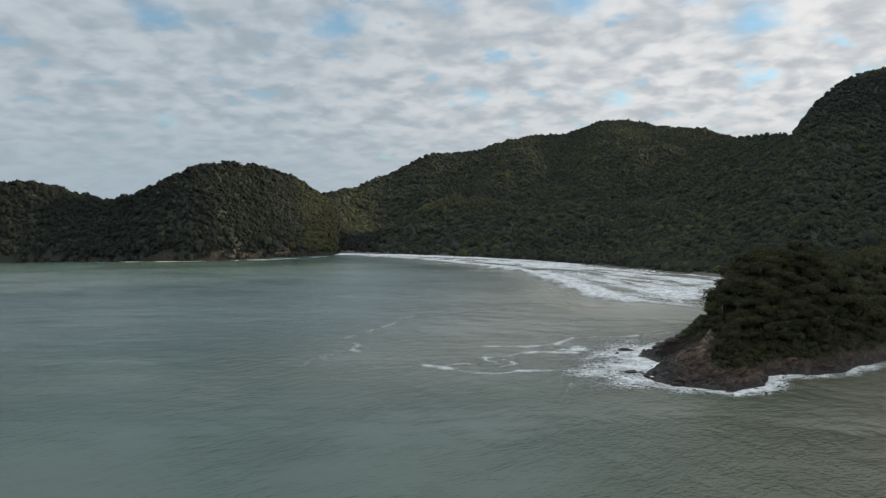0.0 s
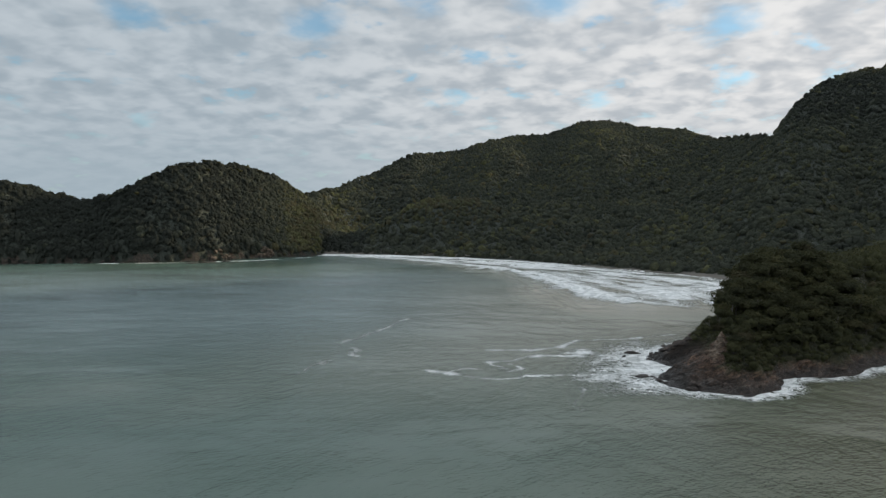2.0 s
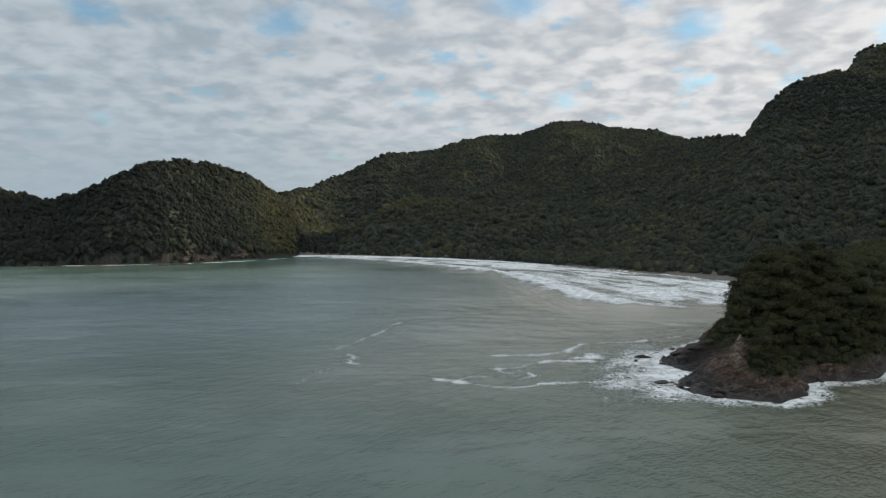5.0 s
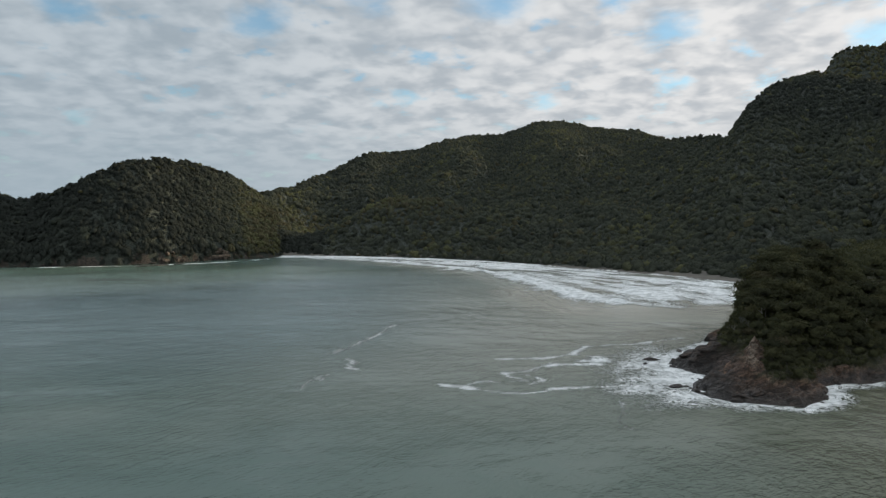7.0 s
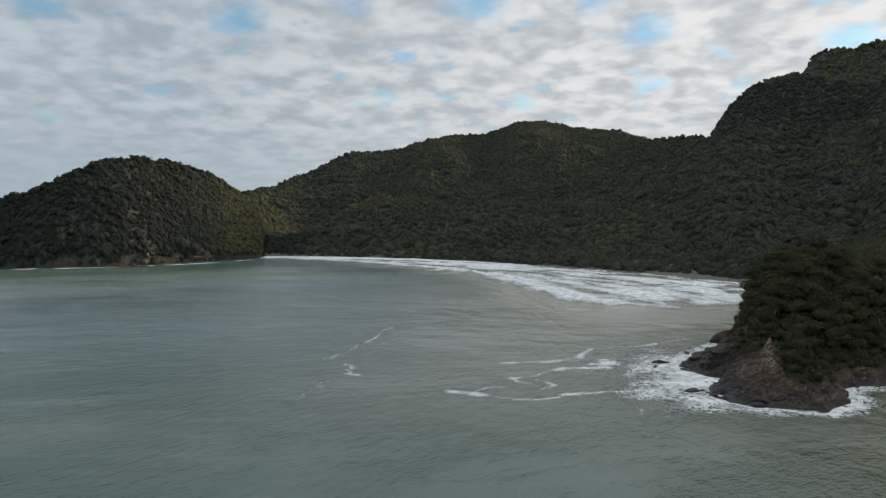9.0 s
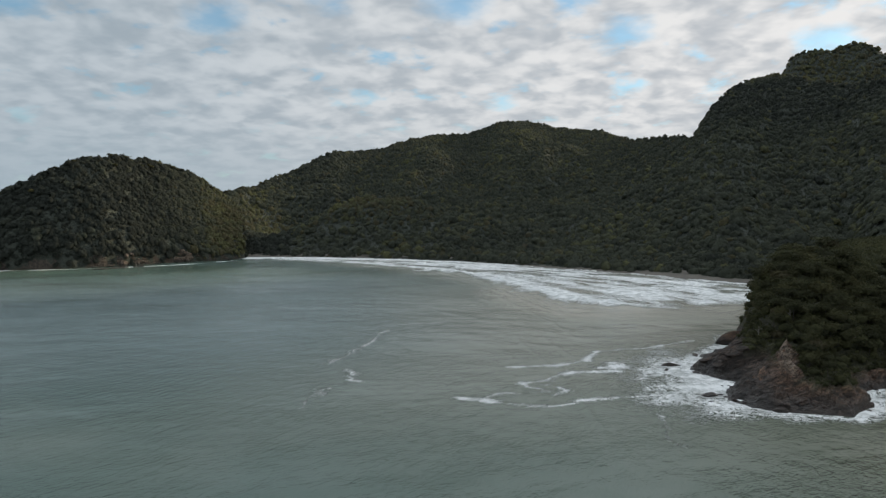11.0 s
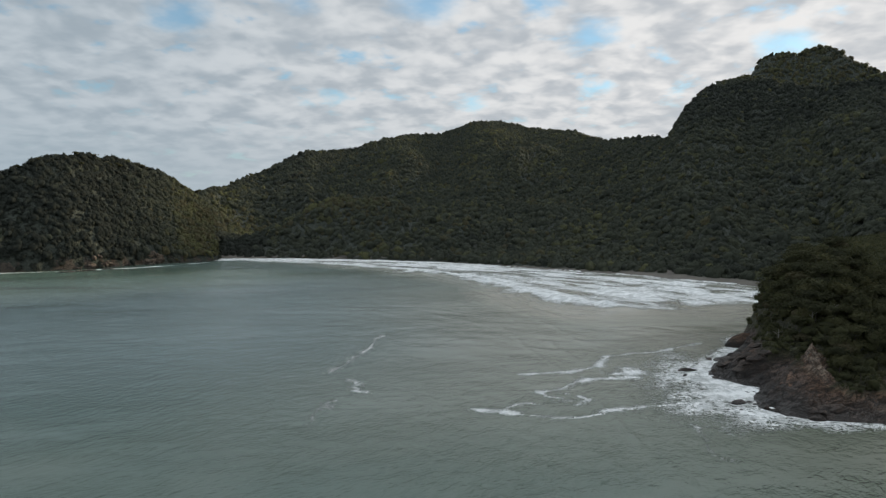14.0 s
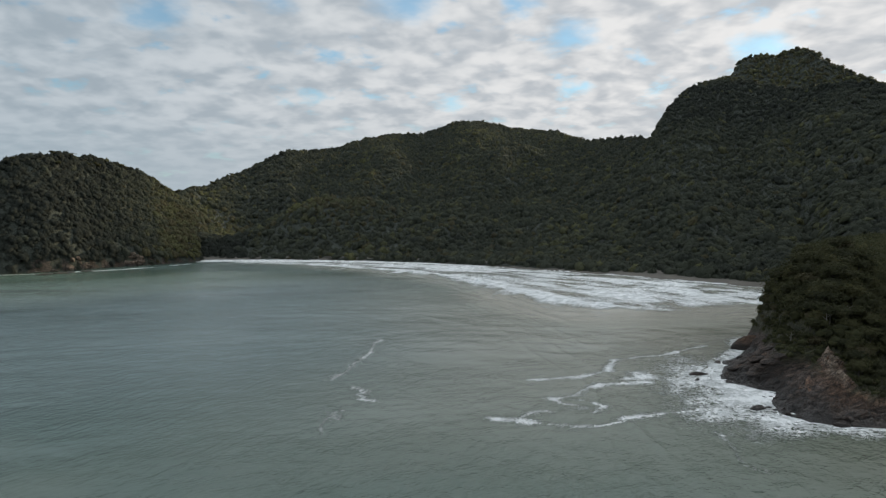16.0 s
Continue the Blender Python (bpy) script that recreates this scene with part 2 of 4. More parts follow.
def water_material():
    """Murky sea water with foam: thin grey lace where there is a little, white where there is much."""
    m, n, s, out = material("sea_water")
    at = where(n)
    flat = n.mapped(at, (1, 1, 0))
    big = n.noise(n.mapped(at, (0.7, 1.0, 0), (0, 0, 25)), 0.012, 3.0)
    body = n.mix(n.ramp(big, 0.35, 0.65), (0.076, 0.120, 0.100), (0.085, 0.124, 0.097))
    silt = n.add("ShaderNodeAttribute", attribute_name="silt").outputs["Fac"]
    body = n.mix(silt, body, (0.348, 0.324, 0.262))
    # sky reflection and haze mixed into the water's own colour
    sky_veil = n.add("ShaderNodeAttribute", attribute_name="sky_veil").outputs["Fac"]
    body = n.mix(sky_veil, body, (0.142, 0.188, 0.182))
    wood_reflection = n.add("ShaderNodeAttribute", attribute_name="wood_reflection").outputs["Fac"]
    body = n.mix(wood_reflection, body, (0.090, 0.093, 0.055))
    amount = n.add("ShaderNodeAttribute", attribute_name="foam").outputs["Fac"]
    wob = n.add("ShaderNodeVectorMath", operation="MULTIPLY_ADD")
    n.link(n.noise(flat, 0.25, 3.0, out="Color"), wob.inputs[0])
    wob.inputs[1].default_value = (5, 5, 0)
    n.link(flat, wob.inputs[2])
    strand = n.noise(wob.outputs[0], 0.62, 5.0, 0.62, 1.0)
    web = n.ramp(n.math("ABSOLUTE", n.math("SUBTRACT", strand, 0.5)), 0.0, 0.13)
    soft = n.noise(wob.outputs[0], 0.95, 6.0, 0.78)
    level = n.math("ADD", n.math("MULTIPLY", web, 0.42), n.math("MULTIPLY", soft, 0.78))
    over = n.math("SUBTRACT", n.math("MULTIPLY", amount, 1.2), level)
    thin = n.ramp(over, -0.11, 0.02)
    thick = n.ramp(over, 0.01, 0.14)
    colour = n.mix(n.math("MULTIPLY", thin, 0.75), body, (0.47, 0.48, 0.45))
    lumps = n.noise(flat, 0.22, 6.0, 0.78, 0.4)
    white = n.mix(n.ramp(lumps, 0.40, 0.60), (0.55, 0.55, 0.53), (0.96, 0.95, 0.93))
    colour = n.mix(thick, colour, white)
    n.link(colour, s.inputs["Base Color"])
    wind = n.noise(n.mapped(at, (0.4, 1.0, 0), (0, 0, 12)), 0.022, 4.0, 0.6)
    n.put(s.inputs["Roughness"], n.math("ADD", n.ramp(wind, 0.35, 0.65, 0.12, 0.24), n.math("MULTIPLY", thin, 0.6)))
    s.inputs["IOR"].default_value = 1.333
    swell = n.noise(n.laid(at, (0, 0, 62), (0.25, 1.0, 0)), 0.10, 2.0, 0.5, 0.3)
    chop = n.noise(n.laid(at, (0, 0, -50), (0.5, 1.0, 0)), 0.45, 4.0, 0.6, 0.4)
    ripple = n.noise(n.laid(at, (0, 0, -25), (0.6, 1.0, 0)), 1.2, 3.0, 0.6)
    streak = n.noise(n.laid(at, (0, 0, -40), (0.4, 1.0, 0)), 0.045, 4.0, 0.65, 0.3)
    gust = n.ramp(n.noise(n.mapped(at, (0.5, 1.0, 0), (0, 0, 20)), 0.016, 4.0, 0.6, 0.5), 0.36, 0.62, 0.30, 1.5)
    chop, ripple = n.math("MULTIPLY", chop, gust), n.math("MULTIPLY", ripple, gust)
    normal = bump(n, streak, 0.2, 1.0, None)
    normal = bump(n, swell, 0.5, 1.2, None, normal)
    normal = bump(n, chop, 0.9, 0.62, None, normal)
    normal = bump(n, ripple, 0.8, 0.34, None, normal)
    bump(n, n.math("ADD", thick, n.math("MULTIPLY", soft, thin)), 0.8, 0.5, s, normal)
    return m


WATER = water_material()


def surf_material():
    m, n, s, out = material("surf_foam")
    at = where(n)
    g = n.noise(n.mapped(at, (1, 1, 1.6)), 0.32, 6.0, 0.78)
    n.link(n.mix(n.ramp(g, 0.36, 0.60), (0.58, 0.59, 0.57), (0.97, 0.96, 0.94)), s.inputs["Base Color"])
    s.inputs["Roughness"].default_value = 0.85
    bump(n, g, 1.0, 1.2, s)
    return m


SURF = surf_material()

# ---------------------------------------------------------------- helpers for forms


def lattice(ix, iy, seed):
    h = (ix.astype(np.int64) * 374761393 + iy.astype(np.int64) * 668265263 + seed * 982451653) & 0x7FFFFFFF
    h = ((h ^ (h >> 13)) * 1274126177) & 0x7FFFFFFF
    return ((h ^ (h >> 16)) & 0xFFFF) / 65535.0


def rough(x, y, size, seed=0, octaves=3):
    """Smooth random relief from -1 to 1, with features of about that size in metres."""
    x, y = np.asarray(x, float), np.asarray(y, float)
    total, amp, norm = 0.0, 1.0, 0.0
    for k in range(octaves):
        u, v = x / size, y / size
        iu, iv = np.floor(u), np.floor(v)
        fu, fv = u - iu, v - iv
        fu, fv = fu * fu * (3 - 2 * fu), fv * fv * (3 - 2 * fv)
        a, b = lattice(iu, iv, seed + k), lattice(iu + 1, iv, seed + k)
        c, d = lattice(iu, iv + 1, seed + k), lattice(iu + 1, iv + 1, seed + k)
        total = total + amp * ((a * (1 - fu) + b * fu) * (1 - fv) + (c * (1 - fu) + d * fu) * fv)
        norm, amp, size = norm + amp, amp * 0.5, size * 0.5
    return total / norm * 2 - 1


def smooth(x, a, b):
    u = np.clip((x - a) / (b - a), 0, 1)
    return u * u * (3 - 2 * u)


def mesh_from(name, verts, faces, mat, flat=False):
    """A mesh from an array of vertices (n, 3) and of triangles or quads (m, 3 or 4)."""
    me = bpy.data.meshes.new(name)
    verts, faces = np.asarray(verts, np.float32), np.asarray(faces, np.int32)
    sides = faces.shape[1]
    me.vertices.add(len(verts))
    me.vertices.foreach_set("co", verts.ravel())
    me.loops.add(faces.size)
    me.loops.foreach_set("vertex_index", faces.ravel())
    me.polygons.add(len(faces))
    me.polygons.foreach_set("loop_start", np.arange(0, faces.size, sides, dtype=np.int32))
    me.polygons.foreach_set("use_smooth", np.full(len(faces), not flat))
    me.update(calc_edges=True)
    me.validate()
    me.materials.append(mat)
    return me


def attribute(me, name, values):
    me.attributes.new(name, "FLOAT", "POINT").data.foreach_set("value", np.asarray(values, np.float32).ravel())


def sheet_faces(rows, cols, keep=None):
    i = np.arange(rows * cols).reshape(rows, cols)
    q = np.stack([i[:-1, :-1], i[:-1, 1:], i[1:, 1:], i[1:, :-1]], -1).reshape(-1, 4)
    return q if keep is None else q[keep.ravel()[q].any(axis=1)]


def tight(verts, faces):
    used = np.unique(faces)
    remap = np.zeros(len(verts), np.int64)
    remap[used] = np.arange(len(used))
    return verts[used], remap[faces], used


# ---------------------------------------------------------------- the land round the bay
# Bearings (degrees clockwise from +y) and ranges (metres) are taken about the middle of the bay's mouth.
MID = (-25.0, 33.0)
CANOPY = 7.0


def polar(x, y):
    dx, dy = np.asarray(x) - MID[0], np.asarray(y) - MID[1]
    return np.degrees(np.arctan2(dx, dy)), np.hypot(dx, dy)


def plane(bearing, reach):
    b = np.radians(bearing)
    return MID[0] + reach * np.sin(b), MID[1] + reach * np.cos(b)


# bearing, range of the forest's seaward edge
SHORE = np.array([(-15, 900), (-7.8, 840), (-2, 800), (3, 766), (8, 722), (13.3, 675), (18.4, 622), (23.3, 583), (27, 556), (31, 520), (35.5, 496), (40, 470), (46, 420), (53, 350), (62, 300), (80, 300)], float)
# bearing, range of the foot, range of the crest, height of the crest with its trees
HEADLAND = np.array([
    (-62, 790, 850, 30), (-50, 770, 830, 75), (-40, 755, 815, 84), (-32, 742, 812, 87), (-30.3, 737, 819, 83), (-28.4, 728, 829, 75), (-26.6, 720, 815, 68),
    (-24.6, 712, 770, 76), (-22.9, 706, 770, 87), (-21.1, 704, 775, 100), (-20, 704, 780, 107), (-18.4, 706, 791, 113), (-17, 714, 811, 116), (-15.6, 726, 831, 115),
    (-14.2, 738, 852, 115), (-12.7, 747, 872, 109), (-11.5, 754, 882, 102), (-10.3, 763, 893, 90), (-9.1, 772, 905, 80), (-8.4, 778, 905, 70), (-7.95, 784, 890, 58), (-7.7, 800, 880, -6)], float)
RIDGE = np.array([
    (-16, 900, 1100, 20), (-10, 850, 1150, 90), (-8.6, 842, 1163, 98), (-6.9, 835, 1264, 106), (-5.7, 827, 1315, 121), (-3.3, 810, 1415, 151), (-1.5, 797, 1466, 180), (0, 787, 1517, 202), (1.7, 777, 1568, 207),
    (4.2, 755, 1619, 221), (5.7, 742, 1669, 243), (8.8, 715, 1771, 274), (11.5, 692, 1802, 278), (14.5, 663, 1854, 319), (16.2, 645, 1875, 325), (17.9, 627, 1876, 315), (19, 616, 1827, 297), (23.1, 585, 1679, 264),
    (24.3, 576, 1580, 238), (25.6, 567, 1481, 216), (27.2, 554, 1382, 208), (29.5, 534, 1200, 186), (32, 515, 1180, 150), (38, 480, 1150, 60)], float)
DOME = np.array([
    (18, 622, 900, 20), (24, 578, 1100, 110), (28, 548, 1150, 165), (30.0, 528, 1120, 178), (30.6, 523, 1140, 201), (31.3, 518, 1175, 225), (32.2, 513, 1235, 258), (33.2, 507, 1290, 284), (34.5, 500, 1340, 304),
    (36.1, 493, 1340, 308), (38.1, 481, 1270, 282), (40.4, 467, 1207, 253), (41.8, 456, 1156, 246), (44, 438, 1154, 246), (46.3, 416, 1153, 238), (52, 360, 1150, 245), (60, 310, 1150, 240), (68, 300, 1100, 160), (78, 300, 1000, 20)], float)
# rows from bearing 56 on: unseen peak added to shade promontory and near sea
SUMMIT = np.array([
    (30, 1250, 1700, 150), (35.5, 1300, 1720, 330), (36.6, 1300, 1720, 380), (37.2, 1300, 1720, 416), (38.0, 1300, 1720, 430), (40, 1300, 1740, 428), (40.8, 1300, 1750, 440), (41.5, 1300, 1750, 441), (42.3, 1300, 1750, 433),
    (43.8, 1300, 1750, 397), (45.2, 1300, 1750, 370), (47.3, 1300, 1750, 334), (48.9, 1300, 1750, 318), (56, 1250, 1700, 680), (66, 1150, 1600, 690), (76, 1050, 1500, 560), (86, 1000, 1400, 60)], float)


def rise(table, power, back, seed, gullies, x, y):
    """Height of one body of land over the plan: it climbs from its foot to its crest and falls away behind."""
    b, r = polar(x, y)
    foot, crest, top = (np.interp(b, table[:, 0], table[:, k]) for k in (1, 2, 3))
    top = top - CANOPY
    u = (r - foot) / np.maximum(crest - foot, 1.0)
    front = np.sign(u) * np.abs(np.clip(u, -1, 1)) ** power
    z = np.where(u <= 1, top * front, top - (top + 12) * smooth(r, crest, crest + back))
    mid = np.clip(4 * u * (1 - u), 0, 1) ** 1.4
    spurs = rough(b * 20.0, r * 0.28, 80, seed + 4, 3)
    z = z + mid * top * gullies * (0.55 * rough(x, y, 190, seed, 3) + 0.75 * spurs - 0.1)
    z = z + 2.2 * rough(x, y, 30, seed + 9, 2) * smooth(u, 0.0, 0.15)
    out = (b < table[0, 0]) | (b > table[-1, 0])
    return np.where(out | (u < -0.02), -8.0, np.where(u < 0, 2.0, z + 2.0 * smooth(u, -0.02, 0.02)))


def headland_height(x, y):
    b, r = polar(x, y)
    z = rise(HEADLAND, 0.72, 260, 11, 0.10, x, y)
    foot = np.interp(b, HEADLAND[:, 0], HEADLAND[:, 1])
    return np.where(r < foot + 2, np.minimum(z, (r - foot) * 2.0), z)


def ridge_height(x, y):
    z = rise(RIDGE, 1.32, 700, 23, 0.16, x, y)
    b, r = polar(x, y)
    inland = smooth(r - np.interp(b, RIDGE[:, 0], RIDGE[:, 1]), 0, 60)
    u, v = 0.86 * (x - 22) - 0.5 * (y - 962), 0.5 * (x - 22) + 0.86 * (y - 962)
    knoll = 53 * np.exp(-((u / 95) ** 2 + (v / 92) ** 2) ** 1.3)  # a wooded knoll close behind the beach, with a dip at its back
    dip = 36 * np.exp(-((x + 10) / 150) ** 2 - ((y - 1130) / 75) ** 2)
    shelf = 13 * np.exp(-((x - 130) / 110) ** 2 - ((y - 850) / 80) ** 2)
    return z + np.where(z > 0, inland * (knoll + shelf - dip), 0)


def dome_height(x, y):
    return rise(DOME, 1.12, 500, 37, 0.26, x, y)


def summit_height(x, y):
    return rise(SUMMIT, 1.2, 700, 51, 0.12, x, y)


BODIES = [headland_height, ridge_height, dome_height, summit_height]


def land(name, height, table, spacing, reach, label):
    b = np.arange(table[0, 0], table[-1, 0] + 0.01, spacing)
    r0 = table[:, 1].min() - 12
    r = np.concatenate([np.arange(r0, r0 + 260, 7.0), np.arange(r0 + 260, reach, 22.0)])
    rr, bb = np.meshgrid(r, b, indexing="ij")
    x, y = plane(bb, rr)
    z = height(x, y)
    verts = np.stack([x, y, z], -1).reshape(-1, 3)
    faces = sheet_faces(len(r), len(b), z > -7.9)[:, ::-1]
    verts, faces, used = tight(verts, faces)
    me = mesh_from(name, verts, faces, SLOPE)
    zz, xx, yy = verts[:, 2], verts[:, 0], verts[:, 1]
    bare = 1 - smooth(zz + 3 * rough(xx, yy, 18, 77), 1.0, 4.5) if height is headland_height else np.zeros(len(zz))
    attribute(me, "bare", bare)
    return tagged(new(name, me), label, "hill", kind="structure")


land("headland_hill", headland_height, HEADLAND, 0.16, 1160, "steep wooded headland hill dropping to dark rocks at the sea")
land("mountain_ridge", ridge_height, RIDGE, 0.3, 2500, "long forested mountain ridge rising behind the bay's beach")
land("domed_mountain", dome_height, DOME, 0.25, 1850, "dark forested mountain with a steep domed shoulder")
land("mountain_summit", summit_height, SUMMIT, 0.4, 2400, "twin topped forested summit behind the domed shoulder, with an added unseen peak for shade")


def beach():
    b = np.arange(-7.9, 47, 0.4)
    edge = np.interp(b, SHORE[:, 0], SHORE[:, 1])
    steps = np.array([-56, -44, -34, -26, -16, -6, 6, 20])
    rise_ = np.array([-1.6, -0.5, 0.15, 0.9, 1.8, 2.6, 3.0, 2.6])
    bb, ss = np.meshgrid(b, steps, indexing="ij")
    ss = np.where(ss < 0, ss * (0.42 + 0.58 * smooth(bb, 2, 20)), ss)  # the sand narrows towards the headland
    x, y = plane(bb, edge[:, None] + ss)
    z = rise_[None, :] + 0.25 * rough(x, y, 14, 5)
    me = mesh_from("beach", np.stack([x, y, z], -1).reshape(-1, 3), sheet_faces(len(b), len(steps)), SAND)
    return tagged(new("beach", me), "narrow strip of wet brown sand below the forest", "beach", kind="structure")


beach()

# ---------------------------------------------------------------- the near promontory
CAPE = np.array([
    (79, 231.5), (71.5, 223), (65, 213), (66, 205), (67, 198), (61, 191), (57, 185), (58.5, 177.5), (65, 172.5), (76, 167.5), (86, 172), (94, 184), (105, 187), (116, 189), (127, 196), (141, 204), (165, 214), (200, 222),
    (250, 225), (330, 230), (370, 330), (330, 430), (278, 428), (228, 372), (188, 328), (158, 295), (134, 273), (118, 265), (107, 259), (100, 247), (86, 236)], float)


def inside_distance(x, y, ring):
    """Distance to the ring's outline, positive inside."""
    x, y = np.asarray(x, float), np.asarray(y, float)
    best, inside = np.full(x.shape, 1e9), np.zeros(x.shape, bool)
    for (ax, ay), (bx, by) in zip(ring, np.roll(ring, -1, axis=0)):
        ux, uy = bx - ax, by - ay
        k = np.clip(((x - ax) * ux + (y - ay) * uy) / (ux * ux + uy * uy), 0, 1)
        best = np.minimum(best, np.hypot(x - ax - k * ux, y - ay - k * uy))
        cross = (ay > y) != (by > y)
        inside ^= cross & (x < ax + (y - ay) * ux / (uy if uy else 1e-9))
    return np.where(inside, best, -best)


def line_distance(x, y, pts):
    best = np.full(np.shape(x), 1e9)
    for (ax, ay), (bx, by) in zip(pts[:-1], pts[1:]):
        ux, uy = bx - ax, by - ay
        k = np.clip(((x - ax) * ux + (y - ay) * uy) / (ux * ux + uy * uy), 0, 1)
        best = np.minimum(best, np.hypot(x - ax - k * ux, y - ay - k * uy))
    return best


CRAG = [(80.5, 195.5), (77, 190), (73.5, 184)]


def cape_height(x, y):
    d = inside_distance(x, y, CAPE) + 1.6 * rough(x, y, 9, 61, 3)
    north = smooth(y - 0.55 * x, 150, 182)  # the seaward flank that looks up the bay is the steeper one
    slope = 0.85 + 1.7 * north * smooth(x, 92, 106)
    top = 34 + 3 * rough(x, y, 40, 62, 2) - 6 * smooth(x, 135, 165)
    climb = top * (1 - np.exp(-np.maximum(d, 0) * slope / top * 1.15))
    low = smooth(x - 0.6 * (y - 200), 82, 64)  # the point itself is a low apron of slabs
    climb = climb * (1 - 0.58 * low) * (1 - 0.45 * smooth(y - 0.8 * x, 150, 162) * smooth(x, 104, 97))  # the flank towards the bay starts low
    along = 0.53 * (x - 73) + 0.85 * (y - 183)  # the front climbs gently along the crag, then steeply into the wood
    left = smooth(0.85 * (x - 73) - 0.53 * (y - 183), 0, -6)  # the side towards the bay stays lower
    front = 4.2 - 0.8 * left + (0.29 - 0.11 * left) * along + 0.75 * np.maximum(along - 19 - 24 * left, 0) + 30 * smooth(x, 104, 122)
    climb = np.minimum(climb, np.maximum(front, 1.7)) + 1.2 * np.exp(-np.hypot((x - 85) / 8, (y - 219) / 7) ** 2)
    slab = rough(x * 0.8 + y * 0.35, y * 1.4 - x * 0.3, 5.5, 63, 4)
    ridged = 1 - np.abs(rough(x + 0.4 * y, y - 0.3 * x, 7.5, 64, 3)) * 2
    bare = 1 - smooth(climb, 9, 17)
    z = climb + bare * smooth(d, 0, 3) * (2.2 * slab + 1.5 * (ridged - 0.45) + 0.45 * (1 - 2 * np.abs(rough(x - 0.5 * y, y + 0.4 * x, 3.2, 67, 2))))
    bed = (z + 0.22 * (x - 60) + 0.10 * (y - 200)) / 1.7
    step = np.floor(bed) + smooth(bed - np.floor(bed), 0.62, 1.0)
    z = z + bare * smooth(d, 0, 2) * 0.28 * 1.7 * (step - bed)
    slabs = smooth(0.85 * (x - 73) - 0.53 * (y - 183), -1.5, -6)
    for long, across_, tall, seed in ((4.2, 2.0, 0.75, 71), (1.7, 0.9, 0.32, 73)):  # broken blocks along the joints
        u = (0.86 * x - 0.5 * y + 1.3 * rough(x, y, 5, seed, 2)) / long
        v = (0.5 * x + 0.86 * y + 1.0 * rough(x, y, 5, seed + 1, 2)) / across_
        fu, fv = u - np.floor(u), v - np.floor(v)
        edge = smooth(np.minimum(fu, 1 - fu) * long, 0.0, 0.30) * smooth(np.minimum(fv, 1 - fv) * across_, 0.0, 0.24)
        z = z + bare * smooth(d, 0.5, 2.5) * tall * (1 - 0.7 * slabs) * (edge * (0.5 + lattice(np.floor(u), np.floor(v), seed)) - 0.7)
    z = z + 1.5 * np.exp(-(line_distance(x, y, CRAG) / 1.3) ** 2) * (1 + 1.2 * rough(x, y, 2.4, 65, 2))
    off = 0.66 * (x - 74) + 0.75 * (y - 204)  # an undercut ledge beside the crag, with a hollow below it
    run = 0.75 * (x - 74) - 0.66 * (y - 204) + 0.8 * rough(x, y, 4, 70, 2)
    ledge = smooth(run, -7, -3.5) * smooth(run, 8, 5)
    z = z + ledge * (1.5 * smooth(off, 0.0, 0.7) * smooth(off, 8, 4) - 1.8 * smooth(off, 0.7, 0.0) * smooth(off, -8, -2))
    return np.where(d < 0, np.maximum(-3.0, d * 1.4), z)


def cape_bare(x, y, z):
    """How bare of plants the promontory is: 1 on the slabs, 0 in the wood."""
    side = 0.85 * (x - 73) - 0.53 * (y - 183)  # positive on the grassy side of the crag
    line = 3.4 + 1.4 * rough(x, y, 9, 66, 2) + 4.0 * smooth(side, 2.0, -4.0) - 0.6 * smooth(x, 96, 120) - 2.0 * smooth(x, 94, 106) * smooth(side, 2.0, -4.0)
    bare = 1 - smooth(z, line - 1.2, line + 1.2)
    crag = smooth(line_distance(x, y, CRAG) + 0.9 * rough(x, y, 3, 68, 2), 3.0, 1.6)
    return np.maximum(bare, crag)


def cape_material():
    m = ROCK.copy()
    m.name = "promontory_ground"
    n = m.node_tree
    surface = [k for k in n.nodes if k.type == "BSDF_PRINCIPLED"][0]
    stone = surface.inputs["Base Color"].links[0].from_socket
    mask = n.nodes.new("ShaderNodeAttribute")
    mask.attribute_name = "bare"
    grass = n.nodes.new("ShaderNodeTexNoise")
    at = n.nodes.new("ShaderNodeNewGeometry")
    n.links.new(at.outputs["Position"], grass.inputs["Vector"])
    grass.inputs["Scale"].default_value, grass.inputs["Detail"].default_value = 0.7, 5
    tone = n.nodes.new("ShaderNodeValToRGB")
    tone.color_ramp.elements[0].position, tone.color_ramp.elements[0].color = 0.35, (0.036, 0.036, 0.017, 1)
    tone.color_ramp.elements[1].position, tone.color_ramp.elements[1].color = 0.7, (0.078, 0.074, 0.031, 1)
    n.links.new(grass.outputs["Fac"], tone.inputs["Fac"])
    both = n.nodes.new("ShaderNodeMixRGB")
    n.links.new(mask.outputs["Fac"], both.inputs["Fac"])
    n.links.new(tone.outputs[0], both.inputs["Color1"])
    n.links.new(stone, both.inputs["Color2"])
    n.links.new(both.outputs[0], surface.inputs["Base Color"])
    return m


